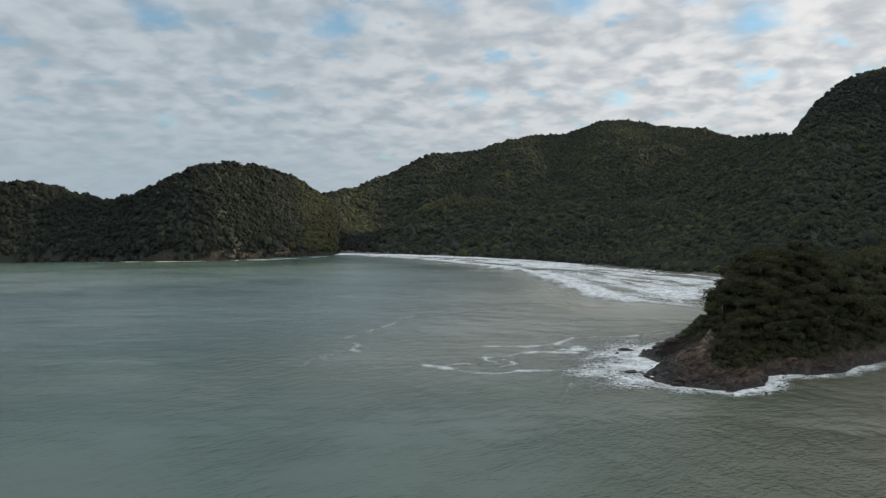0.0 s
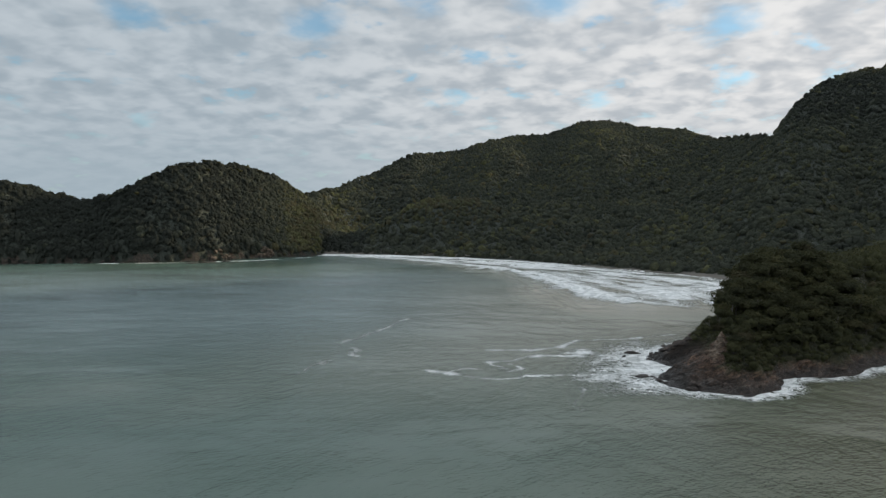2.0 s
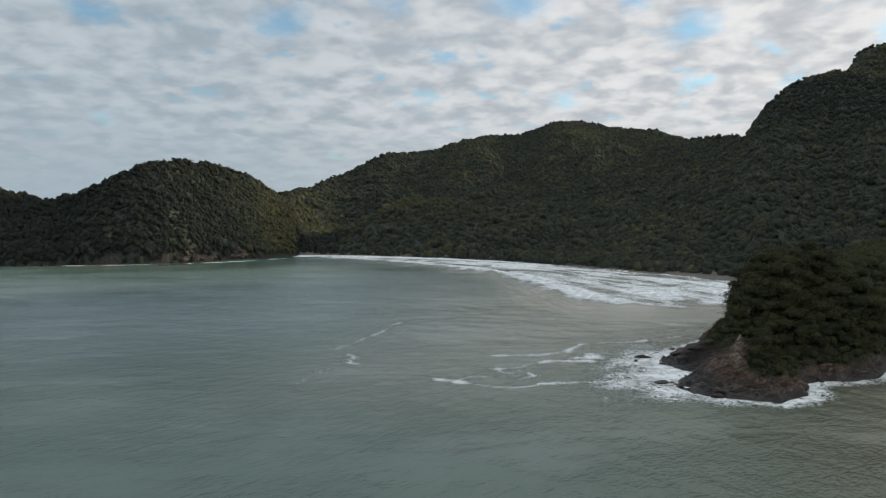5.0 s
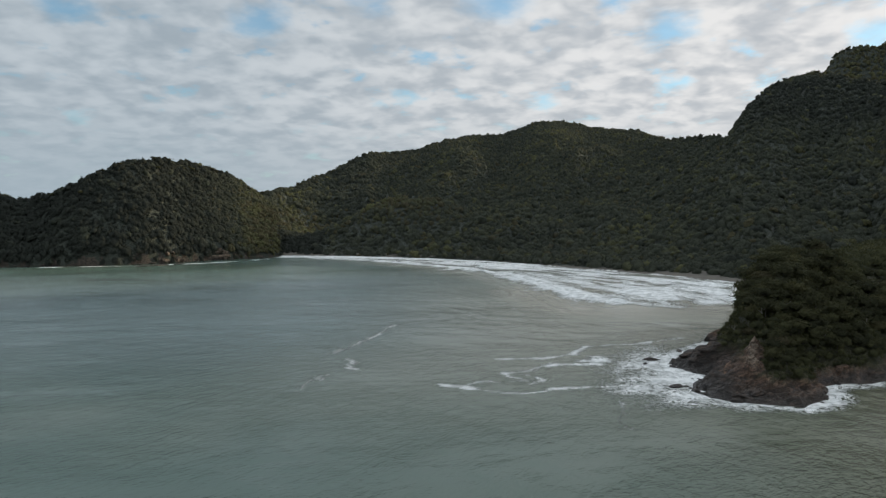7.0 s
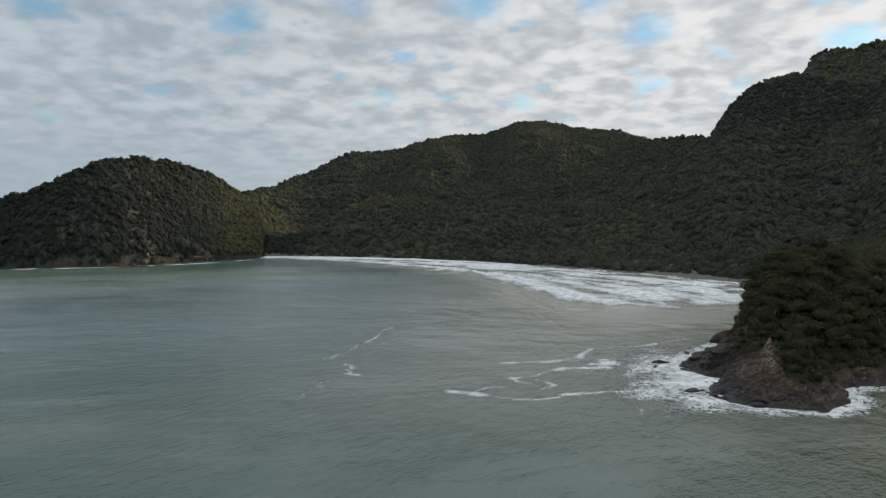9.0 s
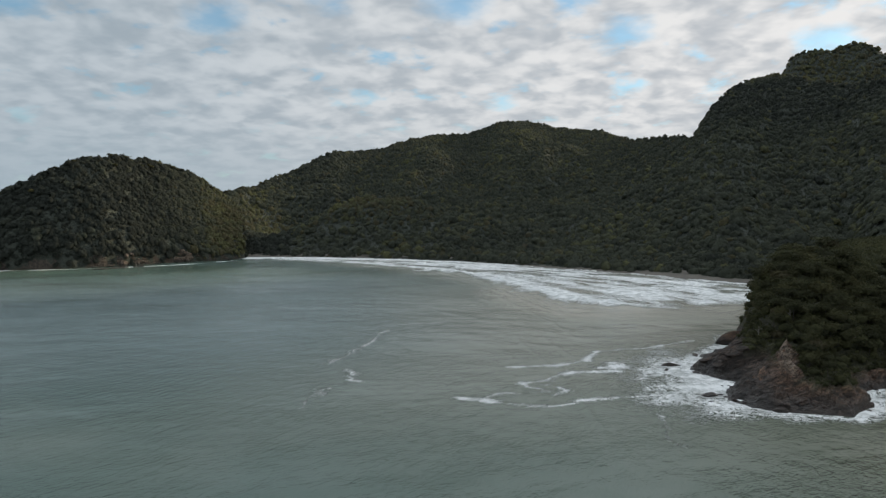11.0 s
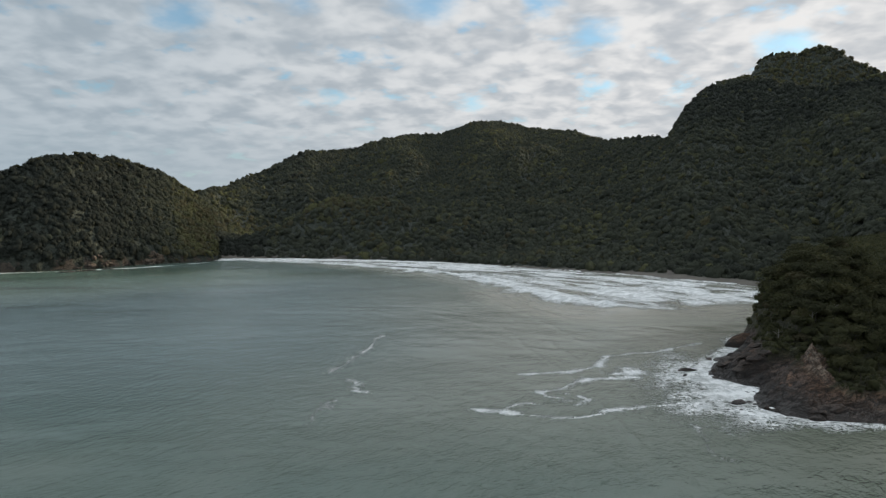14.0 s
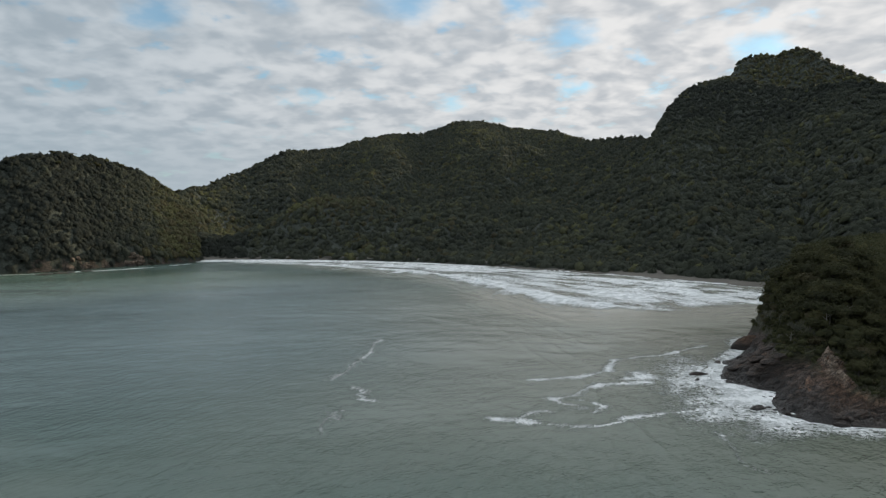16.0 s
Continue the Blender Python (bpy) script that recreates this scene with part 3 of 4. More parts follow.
def promontory():
    xs = np.concatenate([np.arange(48, 112, 0.36), np.arange(112, 132, 0.8), np.arange(132, 372, 4.0)])
    ys = np.concatenate([np.arange(160, 240, 0.36), np.arange(240, 262, 0.8), np.arange(262, 430, 4.0)])
    x, y = np.meshgrid(xs, ys)
    z = cape_height(x, y)
    verts = np.stack([x, y, z], -1).reshape(-1, 3)
    faces = sheet_faces(len(ys), len(xs), z > -2.95)
    verts, faces, used = tight(verts, faces)
    me = mesh_from("promontory", verts, faces, cape_material(), flat=False)
    attribute(me, "bare", cape_bare(verts[:, 0], verts[:, 1], verts[:, 2]))
    attribute(me, "slab", smooth(0.85 * (verts[:, 0] - 73) - 0.53 * (verts[:, 1] - 183), -1.5, -6))
    attribute(me, "pale", smooth(line_distance(verts[:, 0], verts[:, 1], CRAG) + 1.2 * rough(verts[:, 0], verts[:, 1], 3, 69, 2), 1.9, 0.5) * smooth(verts[:, 2], 2.5, 5))
    return tagged(new("promontory", me), "rocky promontory with dark wet slabs and a wooded crown", "headland", kind="structure")


promontory()

# ---------------------------------------------------------------- the sea
OUTER = np.array([(-8, 772), (-6, 753), (-1.5, 700), (3.4, 630), (8.3, 543), (13, 445), (15.9, 390), (18.2, 352), (23.8, 338), (31, 350), (40, 360)], float)
STREAKS = [
    [(14.1, 228.0), (27.6, 227.5), (40.7, 231.3), (50.3, 245.3), (59.0, 245.9), (67.5, 246.6), (90.7, 256.9)],
    [(44.3, 217.3), (31.7, 218.5), (25.7, 215.8), (19.2, 210.6), (13.6, 208.8), (13.9, 205.6), (17.3, 202.7)],
    [(18.6, 205.5), (22.0, 203.8), (22.1, 200.1), (17.7, 197.3)],
    [(-6.4, 198.7), (0.3, 195.5), (4.3, 192.3), (10.8, 188.2), (15.4, 187.0), (21.9, 189.6), (31.6, 191.8), (44.8, 190.9)],
    [(-0.6, 194.6), (2.5, 199.1), (6.1, 200.8), (10.9, 200.1)],
    [(-14.9, 298.8), (-23.6, 271.5), (-30.7, 255.0), (-36.9, 242.5)],
    [(-32.1, 233.6), (-29.9, 227.9), (-31.8, 223.2), (-28.8, 218.6)],
    [(-35.0, 214.4), (-38.5, 212.4), (-41.2, 206.3), (-42.7, 196.8)],
    [(33.9, 178.4), (35.7, 177.2), (31.6, 166.8), (28.5, 160.9), (29.5, 158.6)],
]
# how thickly the foam lies on each of them
THICK = (1.22, 1.18, 1.0, 1.10, 0.95, 0.80, 1.0, 0.80, 0.62)
PATCHES = [(1, 195, 5.0, 1.8), (-31, 223, 3.0, 4.0), (-40, 210, 4.0, 6.0), (15, 200, 5.0, 2.5), (46, 198, 9, 9), (46, 224, 9, 8), (58, 205, 6, 9)]
# crest lines of the breakers, each with its height and the width of its white water
BREAKERS = [
    (4.0, 30, [(55, 585), (74, 515), (84, 455), (88, 395), (99, 358), (112, 341)]),
    (2.0, 26, [(30, 644), (57, 596), (76, 544), (94, 491)]),
    (1.5, 20, [(-19, 722), (13, 671), (31, 636)]),
    (1.8, 24, [(92, 553), (113, 512), (128, 468)]),
    (1.9, 20, [(133, 412), (140, 399), (149, 386)]),
    (1.0, 16, [(137, 557), (155, 515), (174, 496)]),
    (1.5, 20, [(171, 424), (183, 411), (202, 401)]),
    (0.9, 14, [(174, 506), (195, 460), (213, 433)]),
    (0.8, 12, [(-107, 790), (-80, 763)]),
    (0.9, 12, [(-61, 749), (-37, 725)]),
]


def sea():
    xs = np.concatenate([[-4900, -3500, -2400, -1600, -1100, -800], np.arange(-600, -130, 9), np.arange(-130, -48, 1.8), np.arange(-48, 100, 0.8), np.arange(100, 330, 2.8), [340, 360, 400, 460, 560, 760, 1100, 1700, 2600, 3600, 4900]])
    ys = np.concatenate([[-4900, -3300, -2100, -1300, -700, -300, -100, 0], np.arange(30, 90, 5), np.arange(90, 150, 1.5), np.arange(150, 250, 0.7), np.arange(250, 300, 1.5), np.arange(300, 470, 2.4), np.arange(470, 880, 3.5), [900, 960, 1100, 1500, 2200, 3300, 4900]])
    x, y = np.meshgrid(xs, ys)
    b, r = polar(x, y)
    edge = np.interp(b, SHORE[:, 0], SHORE[:, 1]) - 33
    outer = np.interp(b, OUTER[:, 0], OUTER[:, 1])
    width = np.maximum(edge - outer, 4)
    s = (edge - r) / width  # 0 at the sand, 1 at the outer line of breakers
    wander = 0.10 * rough(x, y, 44, 81, 3)
    zone = (b > -8) & (b < 46) & (s > -0.4)
    foam = np.zeros_like(x)
    lift = np.zeros_like(x)
    across = edge - r
    inner = smooth(s + 1.4 * wander, 1.0, 0.86)
    bands = rough(np.radians(b) * 300 + 0.08 * across, across, 13, 83, 4)  # long smears that lie along the shore
    phase = (across + 11 * rough(x, y, 34, 87, 3)) / 25  # one roller behind another, each sharp on its seaward side
    roller = (phase - np.floor(phase)) ** 1.6
    foam = np.where(zone, inner * np.clip(0.46 + 0.16 * smooth(s, 0.3, 0.65) + 0.40 * roller + 0.95 * bands, 0.16, 1.0), 0)
    lift += np.where(zone, inner * 0.7 * roller * np.clip(0.6 + bands, 0, 1), 0)
    for k, (high, wide, pts) in enumerate(BREAKERS):
        d = line_distance(x, y, pts)
        shoreward = r > np.interp(b, *zip(*sorted((float(polar(*p)[0]), float(polar(*p)[1])) for p in pts)))
        reach = np.where(shoreward, wide * (0.95 + 0.6 * rough(x, y, 20, 84 + k)), 0.30 * wide * (1.0 + 0.8 * rough(x, y, 14, 85 + k, 3)))
        foam = np.maximum(foam, np.exp(-(d / np.maximum(reach, 1.0)) ** 2) * (0.80 + 0.95 * rough(x, y, 26, 86 + k, 4)))
        foam = foam * (1 - 0.32 * np.exp(-((d - 0.85 * wide) / 9.0) ** 2) * shoreward)  # slack water behind the roll
        lift += high * 0.5 * np.exp(-(d / np.where(shoreward, 4.0, 8.0)) ** 2)
    foam = np.maximum(foam, np.where(zone, smooth(across, 8 + 5 * rough(x, y, 25, 89), 1.0) * 0.75, 0))
    # unbroken swells rolling in ahead of the surf
    for c, h in ((1.10, 1.1), (1.24, 0.9), (1.42, 0.7), (1.66, 0.5), (1.95, 0.4)):
        d = (s + 0.7 * wander - c) * width
        lift += h * np.exp(-(d / 5.0) ** 2) * smooth(b, 0, 6) * smooth(b, 24, 17) * (0.6 + 0.5 * rough(x, y, 50, 110))
    # white water round the promontory and the lace that drifts off it
    d = -inside_distance(x, y, CAPE)
    seaward = smooth(x, 150, 96) + 0.35 * smooth(y - 0.5 * x, 165, 180) * smooth(x, 110, 90)
    ring = np.exp(-(np.maximum(d, 0) / (5.4 + 1.8 * smooth(x, 84, 56) + 2.2 * rough(x, y, 14, 91))) ** 2)
    foam = np.maximum(foam, ring * (0.40 + 0.38 * seaward + 0.45 * rough(x, y, 5, 95, 3)))
    drift = np.exp(-(np.maximum(d, 0) / 24) ** 2) * smooth(x, 96, 60) * smooth(y - 0.25 * x, 143, 172) * (0.73 + 0.36 * rough(x, y, 9, 92, 3))
    foam = np.maximum(foam, drift)
    green = np.clip(0.25 * smooth(x, -60, 0) * smooth(y, 250, 200) * smooth(y, 130, 190) + 0.25 * rough(x, y, 60, 124, 3) * smooth(y, 300, 240), 0, 0.45)
    for k, pts in enumerate(STREAKS):
        wx, wy = x + 1.2 * rough(x, y, 6, 93 + k), y + 1.2 * rough(x, y, 6, 103 + k)
        d = line_distance(wx, wy, pts)
        patch = np.clip(0.5 + 1.3 * rough(x, y, 6, 94 + k, 3), 0, 1)
        foam = np.maximum(foam, np.exp(-(d / 0.62) ** 2) * (0.58 + 0.26 * patch) * THICK[k])
        foam = np.maximum(foam, np.exp(-(d / 2.8) ** 2) * (0.22 + 0.32 * patch) * THICK[k])
    for k, (px, py, wx, wy) in enumerate(PATCHES):
        d = np.hypot((x - px) / wx, (y - py) / wy)
        foam = np.maximum(foam, np.exp(-d * d) * (0.54 + 0.45 * rough(x, y, 6, 120 + k, 3)))
    lee = line_distance(x, y, [(-330, 672), (-250, 682), (-190, 715), (-160, 745), (-132, 790)])
    foam = np.maximum(foam, np.exp(-(lee / 5.0) ** 2) * (0.62 + 0.8 * rough(x, y, 22, 97)))
    near = smooth(y, 40, 100) * smooth(np.abs(x), 620, 300)
    swell = 0.16 * np.sin((0.35 * x + 0.94 * y) / 2.3 + 2.2 * rough(x, y, 45, 98)) * rough(x, y, 38, 99) + 0.16 * rough(x, y * 1.6, 5.0, 100, 2)
    z = near * swell + lift + 0.28 * smooth(foam, 0.5, 1.0) * rough(x, y, 3.4, 101, 2)
    me = mesh_from("water", np.stack([x, y, z], -1).reshape(-1, 3), sheet_faces(len(ys), len(xs)), WATER)
    attribute(me, "foam", np.clip(foam, 0, 1.2))
    silt = smooth(s, 2.1, 0.9) * 0.7 * zone + 0.5 * smooth(rough(x, y, 120, 102, 2), 0.0, 0.6)
    silt = np.maximum(silt, 0.70 * np.exp(-((x - 30) / 140) ** 2 - ((y - 300) / 190) ** 2)) * smooth(x, -130, 20) * (0.35 + 0.65 * smooth(y, 130, 230))
    # less silt beside the promontory, darkening the water as its reflection would
    silt = silt * (1 - 0.8 * smooth(x, 66, 100) * smooth(y, 215, 190))
    attribute(me, "sky_veil", np.clip(smooth(y + 30 * rough(x, y, 90, 133, 3), 150, 330) * smooth(x, 70, -70) * smooth(y, 640, 470), 0, 1))  # paler water out in the bay, painting in sky reflection and haze
    attribute(me, "wood_reflection", np.clip(smooth(x + 0.4 * (170 - y) + 14 * rough(x, y, 40, 131, 3), 5, 110) * smooth(y, 330, 210), 0, 1))  # dark reflection of the wooded promontory, painted into the water beside it
    attribute(me, "silt", np.clip(np.maximum(silt, green), 0, 1))
    return tagged(new("water", me), "grey green sea with light chop and drifting foam lace", "sea", kind="structure")


sea()

# ---------------------------------------------------------------- plants


def ico(levels):
    bm = bmesh.new()
    bmesh.ops.create_icosphere(bm, subdivisions=levels, radius=1.0)
    bm.verts.ensure_lookup_table()
    v = np.array([p.co[:] for p in bm.verts])
    f = np.array([[q.index for q in p.verts] for p in bm.faces])
    bm.free()
    return v, f


def crown_shape(rng, levels, lumps):
    """An uneven open-bottomed mass, 1 unit in radius, built up of a few bulges."""
    v, f = ico(levels)
    if levels:
        v, f, used = tight(v, f[v[f][:, :, 2].mean(axis=1) > -0.35])
    push = np.ones(len(v)) * 0.78
    for _ in range(lumps):
        c = rng.normal(size=3)
        c[2] = abs(c[2]) * 0.9
        c /= np.linalg.norm(c)
        push = np.maximum(push, 0.78 + rng.uniform(0.12, 0.34) * np.exp(-((v - c) ** 2).sum(axis=1) / rng.uniform(0.10, 0.25)))
    push *= rng.uniform(0.90, 1.10, len(v))
    v = v * push[:, None]
    v[:, 2] *= 0.80
    return v, f


def tuft(rng, sprays, lobes=5, spray=1.0):
    """A far tree's crown: a broad, uneven head of leafy lobes in a ragged skin of leaf sprays."""
    ball, skin = ico(1)
    ball, skin, used = tight(ball, skin[ball[skin][:, :, 2].mean(axis=1) > -0.22])
    vs, fs, base, mids, reach = [], [], 0, [], []
    turn = rng.uniform(0, 2 * math.pi)
    for k in range(lobes):
        a, d = turn + 2 * math.pi * k / max(lobes - 1, 1) + rng.normal(0, 0.5), rng.uniform(0.22, 0.50) if k else 0.0
        c = np.array([d * math.cos(a), d * math.sin(a), rng.uniform(-0.22, 0.10) + 0.18 * (k == 0)])
        s = np.array([rng.uniform(0.40, 0.62), rng.uniform(0.40, 0.62), rng.uniform(0.40, 0.58)])
        vs.append(c + ball * s * rng.uniform(0.86, 1.14, (len(ball), 1)))
        fs.append(skin + base)
        base += len(ball)
        mids.append(c)
        reach.append(s)
    which = rng.integers(0, lobes, sprays)
    way = rng.normal(size=(sprays, 3))
    way[:, 2] = np.abs(way[:, 2]) * 1.1 - 0.1
    way /= np.linalg.norm(way, axis=1)[:, None]
    p = np.array(mids)[which] + way * np.array(reach)[which] * rng.uniform(0.9, 1.25, (sprays, 1))
    n = way + rng.normal(0, 0.45, (sprays, 3))
    a = np.cross(n, rng.normal(size=(sprays, 3)))
    a /= np.linalg.norm(a, axis=1)[:, None]
    b = np.cross(n, a)
    b /= np.linalg.norm(b, axis=1)[:, None]
    size = rng.uniform(0.08, 0.17, (sprays, 1)) * spray
    tri = np.stack([p + b * size, p - (0.8 * a + 0.5 * b) * size, p + (0.8 * a - 0.5 * b) * size], 1).reshape(-1, 3)
    fs.append(np.arange(sprays * 3).reshape(-1, 3) + base)
    return np.concatenate([*vs, tri]), np.concatenate(fs)


def sun_shade_tone(x, y):
    """Tone shifts that paint sunlight at the saddle, headland flank and knoll, shade at the headland's seaward end and
    on the dome, and haze on the summit.
    """
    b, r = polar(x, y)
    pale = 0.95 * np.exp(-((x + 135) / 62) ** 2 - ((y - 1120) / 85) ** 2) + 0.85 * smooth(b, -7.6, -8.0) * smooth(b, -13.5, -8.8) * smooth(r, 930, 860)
    # painted shade at the ridge's foot beside the headland and behind the knoll
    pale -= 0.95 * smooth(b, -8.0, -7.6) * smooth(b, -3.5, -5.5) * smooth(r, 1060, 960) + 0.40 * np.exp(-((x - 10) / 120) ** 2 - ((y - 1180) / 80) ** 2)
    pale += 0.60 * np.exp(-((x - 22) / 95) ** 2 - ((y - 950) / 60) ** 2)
    # dome's lit rim and shaded crest and the summit's haze, put into tone
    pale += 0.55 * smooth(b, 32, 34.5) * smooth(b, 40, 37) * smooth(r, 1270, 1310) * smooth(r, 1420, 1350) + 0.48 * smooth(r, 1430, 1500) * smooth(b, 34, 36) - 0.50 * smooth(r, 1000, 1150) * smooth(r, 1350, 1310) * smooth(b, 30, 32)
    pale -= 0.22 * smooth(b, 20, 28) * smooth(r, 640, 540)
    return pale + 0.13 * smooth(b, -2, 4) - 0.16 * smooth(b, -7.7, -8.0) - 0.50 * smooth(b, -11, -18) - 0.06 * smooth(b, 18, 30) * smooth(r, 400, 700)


def scatter(name, label, spots, heights, sizes, shapes, rng, mat, fine=(), stretch=1.0, fall=None):
    """One wood of many crowns, joined."""
    vs, fs, tones, base = [], [], [], 0
    pick = rng.integers(0, len(shapes), len(spots))
    if fine:  # the nearest crowns are built finer
        near = np.hypot(spots[:, 0] - MID[0], spots[:, 1] - MID[1]) < 720
        pick = np.where(near, len(shapes) + rng.integers(0, len(fine), len(spots)), pick)
    for k, (v, f) in enumerate([*shapes, *fine]):
        at = np.nonzero(pick == k)[0]
        if not len(at):
            continue
        a = rng.uniform(0, 2 * math.pi, len(at))
        ca, sa = np.cos(a)[:, None], np.sin(a)[:, None]
        wide, tall = sizes[at][:, None], (sizes[at] * stretch * rng.uniform(0.8, 1.25, len(at)))[:, None]
        x = (v[None, :, 0] * ca - v[None, :, 1] * sa) * wide + spots[at, 0][:, None]
        y = (v[None, :, 0] * sa + v[None, :, 1] * ca) * wide + spots[at, 1][:, None]
        z = v[None, :, 2] * tall + heights[at][:, None]
        if fall is not None:  # crowns lean out and follow the slope they grow on
            z = z + 0.38 * (fall[0][at][:, None] * (x - spots[at, 0][:, None]) + fall[1][at][:, None] * (y - spots[at, 1][:, None]))
        vs.append(np.stack([x, y, z], -1).reshape(-1, 3))
        tones.append(np.repeat(np.clip(np.where(rng.random(len(at)) < 0.025, 1.3, rng.normal(0.5, 0.2, len(at))) + sun_shade_tone(spots[at, 0], spots[at, 1]), 0, 0.93 + 0.07 * (rng.random(len(at)) < 0.5)), len(v)) + rng.uniform(-0.06, 0.06, len(at) * len(v)))
        fs.append((f[None] + (np.arange(len(at)) * len(v))[:, None, None] + base).reshape(-1, 3))
        base += len(at) * len(v)
    me = mesh_from(name, np.concatenate(vs), np.concatenate(fs), mat)
    attribute(me, "tone", np.concatenate(tones))
    return tagged(new(name, me), label, "forest", kind="stuff")


CLEARINGS = ((-228, 718, 5), (-188, 765, 6))  # bare rock breaks through the wood here


def wood(name, label, height, table, spacing, behind, seed, shapes, low=3.0, fine=(), broad=4.2, stretch=1.0):
    rng = np.random.default_rng(seed)
    b0, b1 = np.radians(table[0, 0]), np.radians(table[-1, 0])
    r0, r1 = table[:, 1].min() - 10, table[:, 2].max() + behind
    # an even but unpatterned spread: jittered cells in plan
    cells = spacing
    bx = [plane(np.degrees(b), r) for b in (b0, b1, 0.0, (b0 + b1) / 2) for r in (r0, r1)]
    xs = np.arange(min(p[0] for p in bx), max(p[0] for p in bx), cells)
    ys = np.arange(min(p[1] for p in bx) - 40, max(p[1] for p in bx) + 40, cells)
    x, y = (k.ravel() for k in np.meshgrid(xs, ys))
    x = x + rng.uniform(-0.48, 0.48, len(x)) * cells
    y = y + rng.uniform(-0.48, 0.48, len(y)) * cells
    b, r = polar(x, y)
    crest = np.interp(b, table[:, 0], table[:, 2])
    z = height(x, y)
    ok = (b > table[0, 0]) & (b < table[-1, 0]) & (r < crest + behind) & (z > low)
    for other in BODIES:
        if other is not height:
            ok &= z >= other(x, y) - 0.5
    ok &= inside_distance(x, y, CAPE) < 0
    for cx, cy, cr in CLEARINGS:
        ok &= np.hypot(x - cx, y - cy) > cr
    aside = (b > 47.5) | (b < -36.5)  # off to the sides of the bay the wood is built coarser
    ok &= ~aside | (rng.random(len(x)) < 0.14)
    x, y, z, aside = x[ok], y[ok], z[ok], aside[ok]
    size = np.maximum(spacing, broad) * (1 + 1.7 * aside) * rng.lognormal(-0.32, 0.40, len(x))
    fall = [np.clip((height(x + 5 * i, y + 5 * j) - height(x - 5 * i, y - 5 * j)) / 10, -1.3, 1.3) for i, j in ((1, 0), (0, 1))]
    big = rng.random(len(x)) > 0.94
    size = np.minimum(size * (1 + 0.4 * big), 1.35 * np.maximum(spacing, broad) * (1 + 1.7 * aside))
    lift = rng.uniform(-1.4, 1.6, len(x)) + 1.4 * big + 0.7
    return scatter(name, label, np.stack([x, y], -1), z + lift, size, shapes, rng, FOREST, fine, stretch, fall)


RNG = np.random.default_rng(7)
TUFTS = [tuft(RNG, 26, 2, 1.3) for _ in range(24)]
NEAR_TUFTS = [tuft(RNG, 44, 3, 1.2) for _ in range(24)]
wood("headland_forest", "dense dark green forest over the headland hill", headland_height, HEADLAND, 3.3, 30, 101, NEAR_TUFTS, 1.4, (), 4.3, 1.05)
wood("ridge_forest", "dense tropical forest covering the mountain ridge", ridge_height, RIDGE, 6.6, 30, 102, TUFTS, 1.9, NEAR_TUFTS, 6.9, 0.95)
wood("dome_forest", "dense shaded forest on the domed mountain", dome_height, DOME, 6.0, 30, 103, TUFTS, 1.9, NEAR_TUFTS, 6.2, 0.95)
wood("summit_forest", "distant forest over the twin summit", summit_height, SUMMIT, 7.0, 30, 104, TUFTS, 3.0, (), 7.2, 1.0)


def part(name, mesh, parent, label=""):
    ob = new(name, mesh)
    ob.parent = parent
    return tagged(ob, label)


def leafy_crown(rng, cards, heart=0.86, spray=1.0):
    """A crown one unit in radius: a few bulging masses with many small leaf sprays on them."""
    v, f = crown_shape(rng, 1, 5)
    v = v * heart
    verts, faces = [v], [f]
    base = len(v)
    centres = [(rng.normal(0, 0.36), rng.normal(0, 0.36), rng.uniform(-0.05, 0.30)) for _ in range(7)]
    for _ in range(cards):
        c = np.array(centres[rng.integers(0, len(centres))])
        way = rng.normal(size=3)
        way[2] = abs(way[2]) * 1.1 - 0.35
        way /= np.linalg.norm(way)
        p = c + way * rng.uniform(0.42, 0.64)
        side = np.cross(way + rng.normal(0, 0.5, 3), rng.normal(size=3))
        side /= np.linalg.norm(side) + 1e-6
        up = np.cross(way + rng.normal(0, 0.6, 3), side)
        up /= np.linalg.norm(up) + 1e-6
        a, b = rng.uniform(0.06, 0.13) * spray, rng.uniform(0.06, 0.13) * spray
        verts.append(np.array([p - side * a, p + up * b * 0.9, p + side * a, p - up * b]))
        faces.append(np.array([[base, base + 1, base + 2], [base, base + 2, base + 3]]))
        base += 4
    return np.concatenate(verts), np.concatenate(faces)


def limb(path, radii, sides=6):
    """Vertices and faces of a tapered branch along a path."""
    verts, faces = [], []
    for k, (p, r) in enumerate(zip(path, radii)):
        for a in range(sides):
            t = 2 * math.pi * a / sides
            verts.append((p[0] + r * math.cos(t), p[1] + r * math.sin(t), p[2]))
        if k:
            o = (k - 1) * sides
            for a in range(sides):
                b = (a + 1) % sides
                faces += [(o + a, o + b, o + sides + b), (o + a, o + sides + b, o + sides + a)]
    return np.array(verts), np.array(faces)


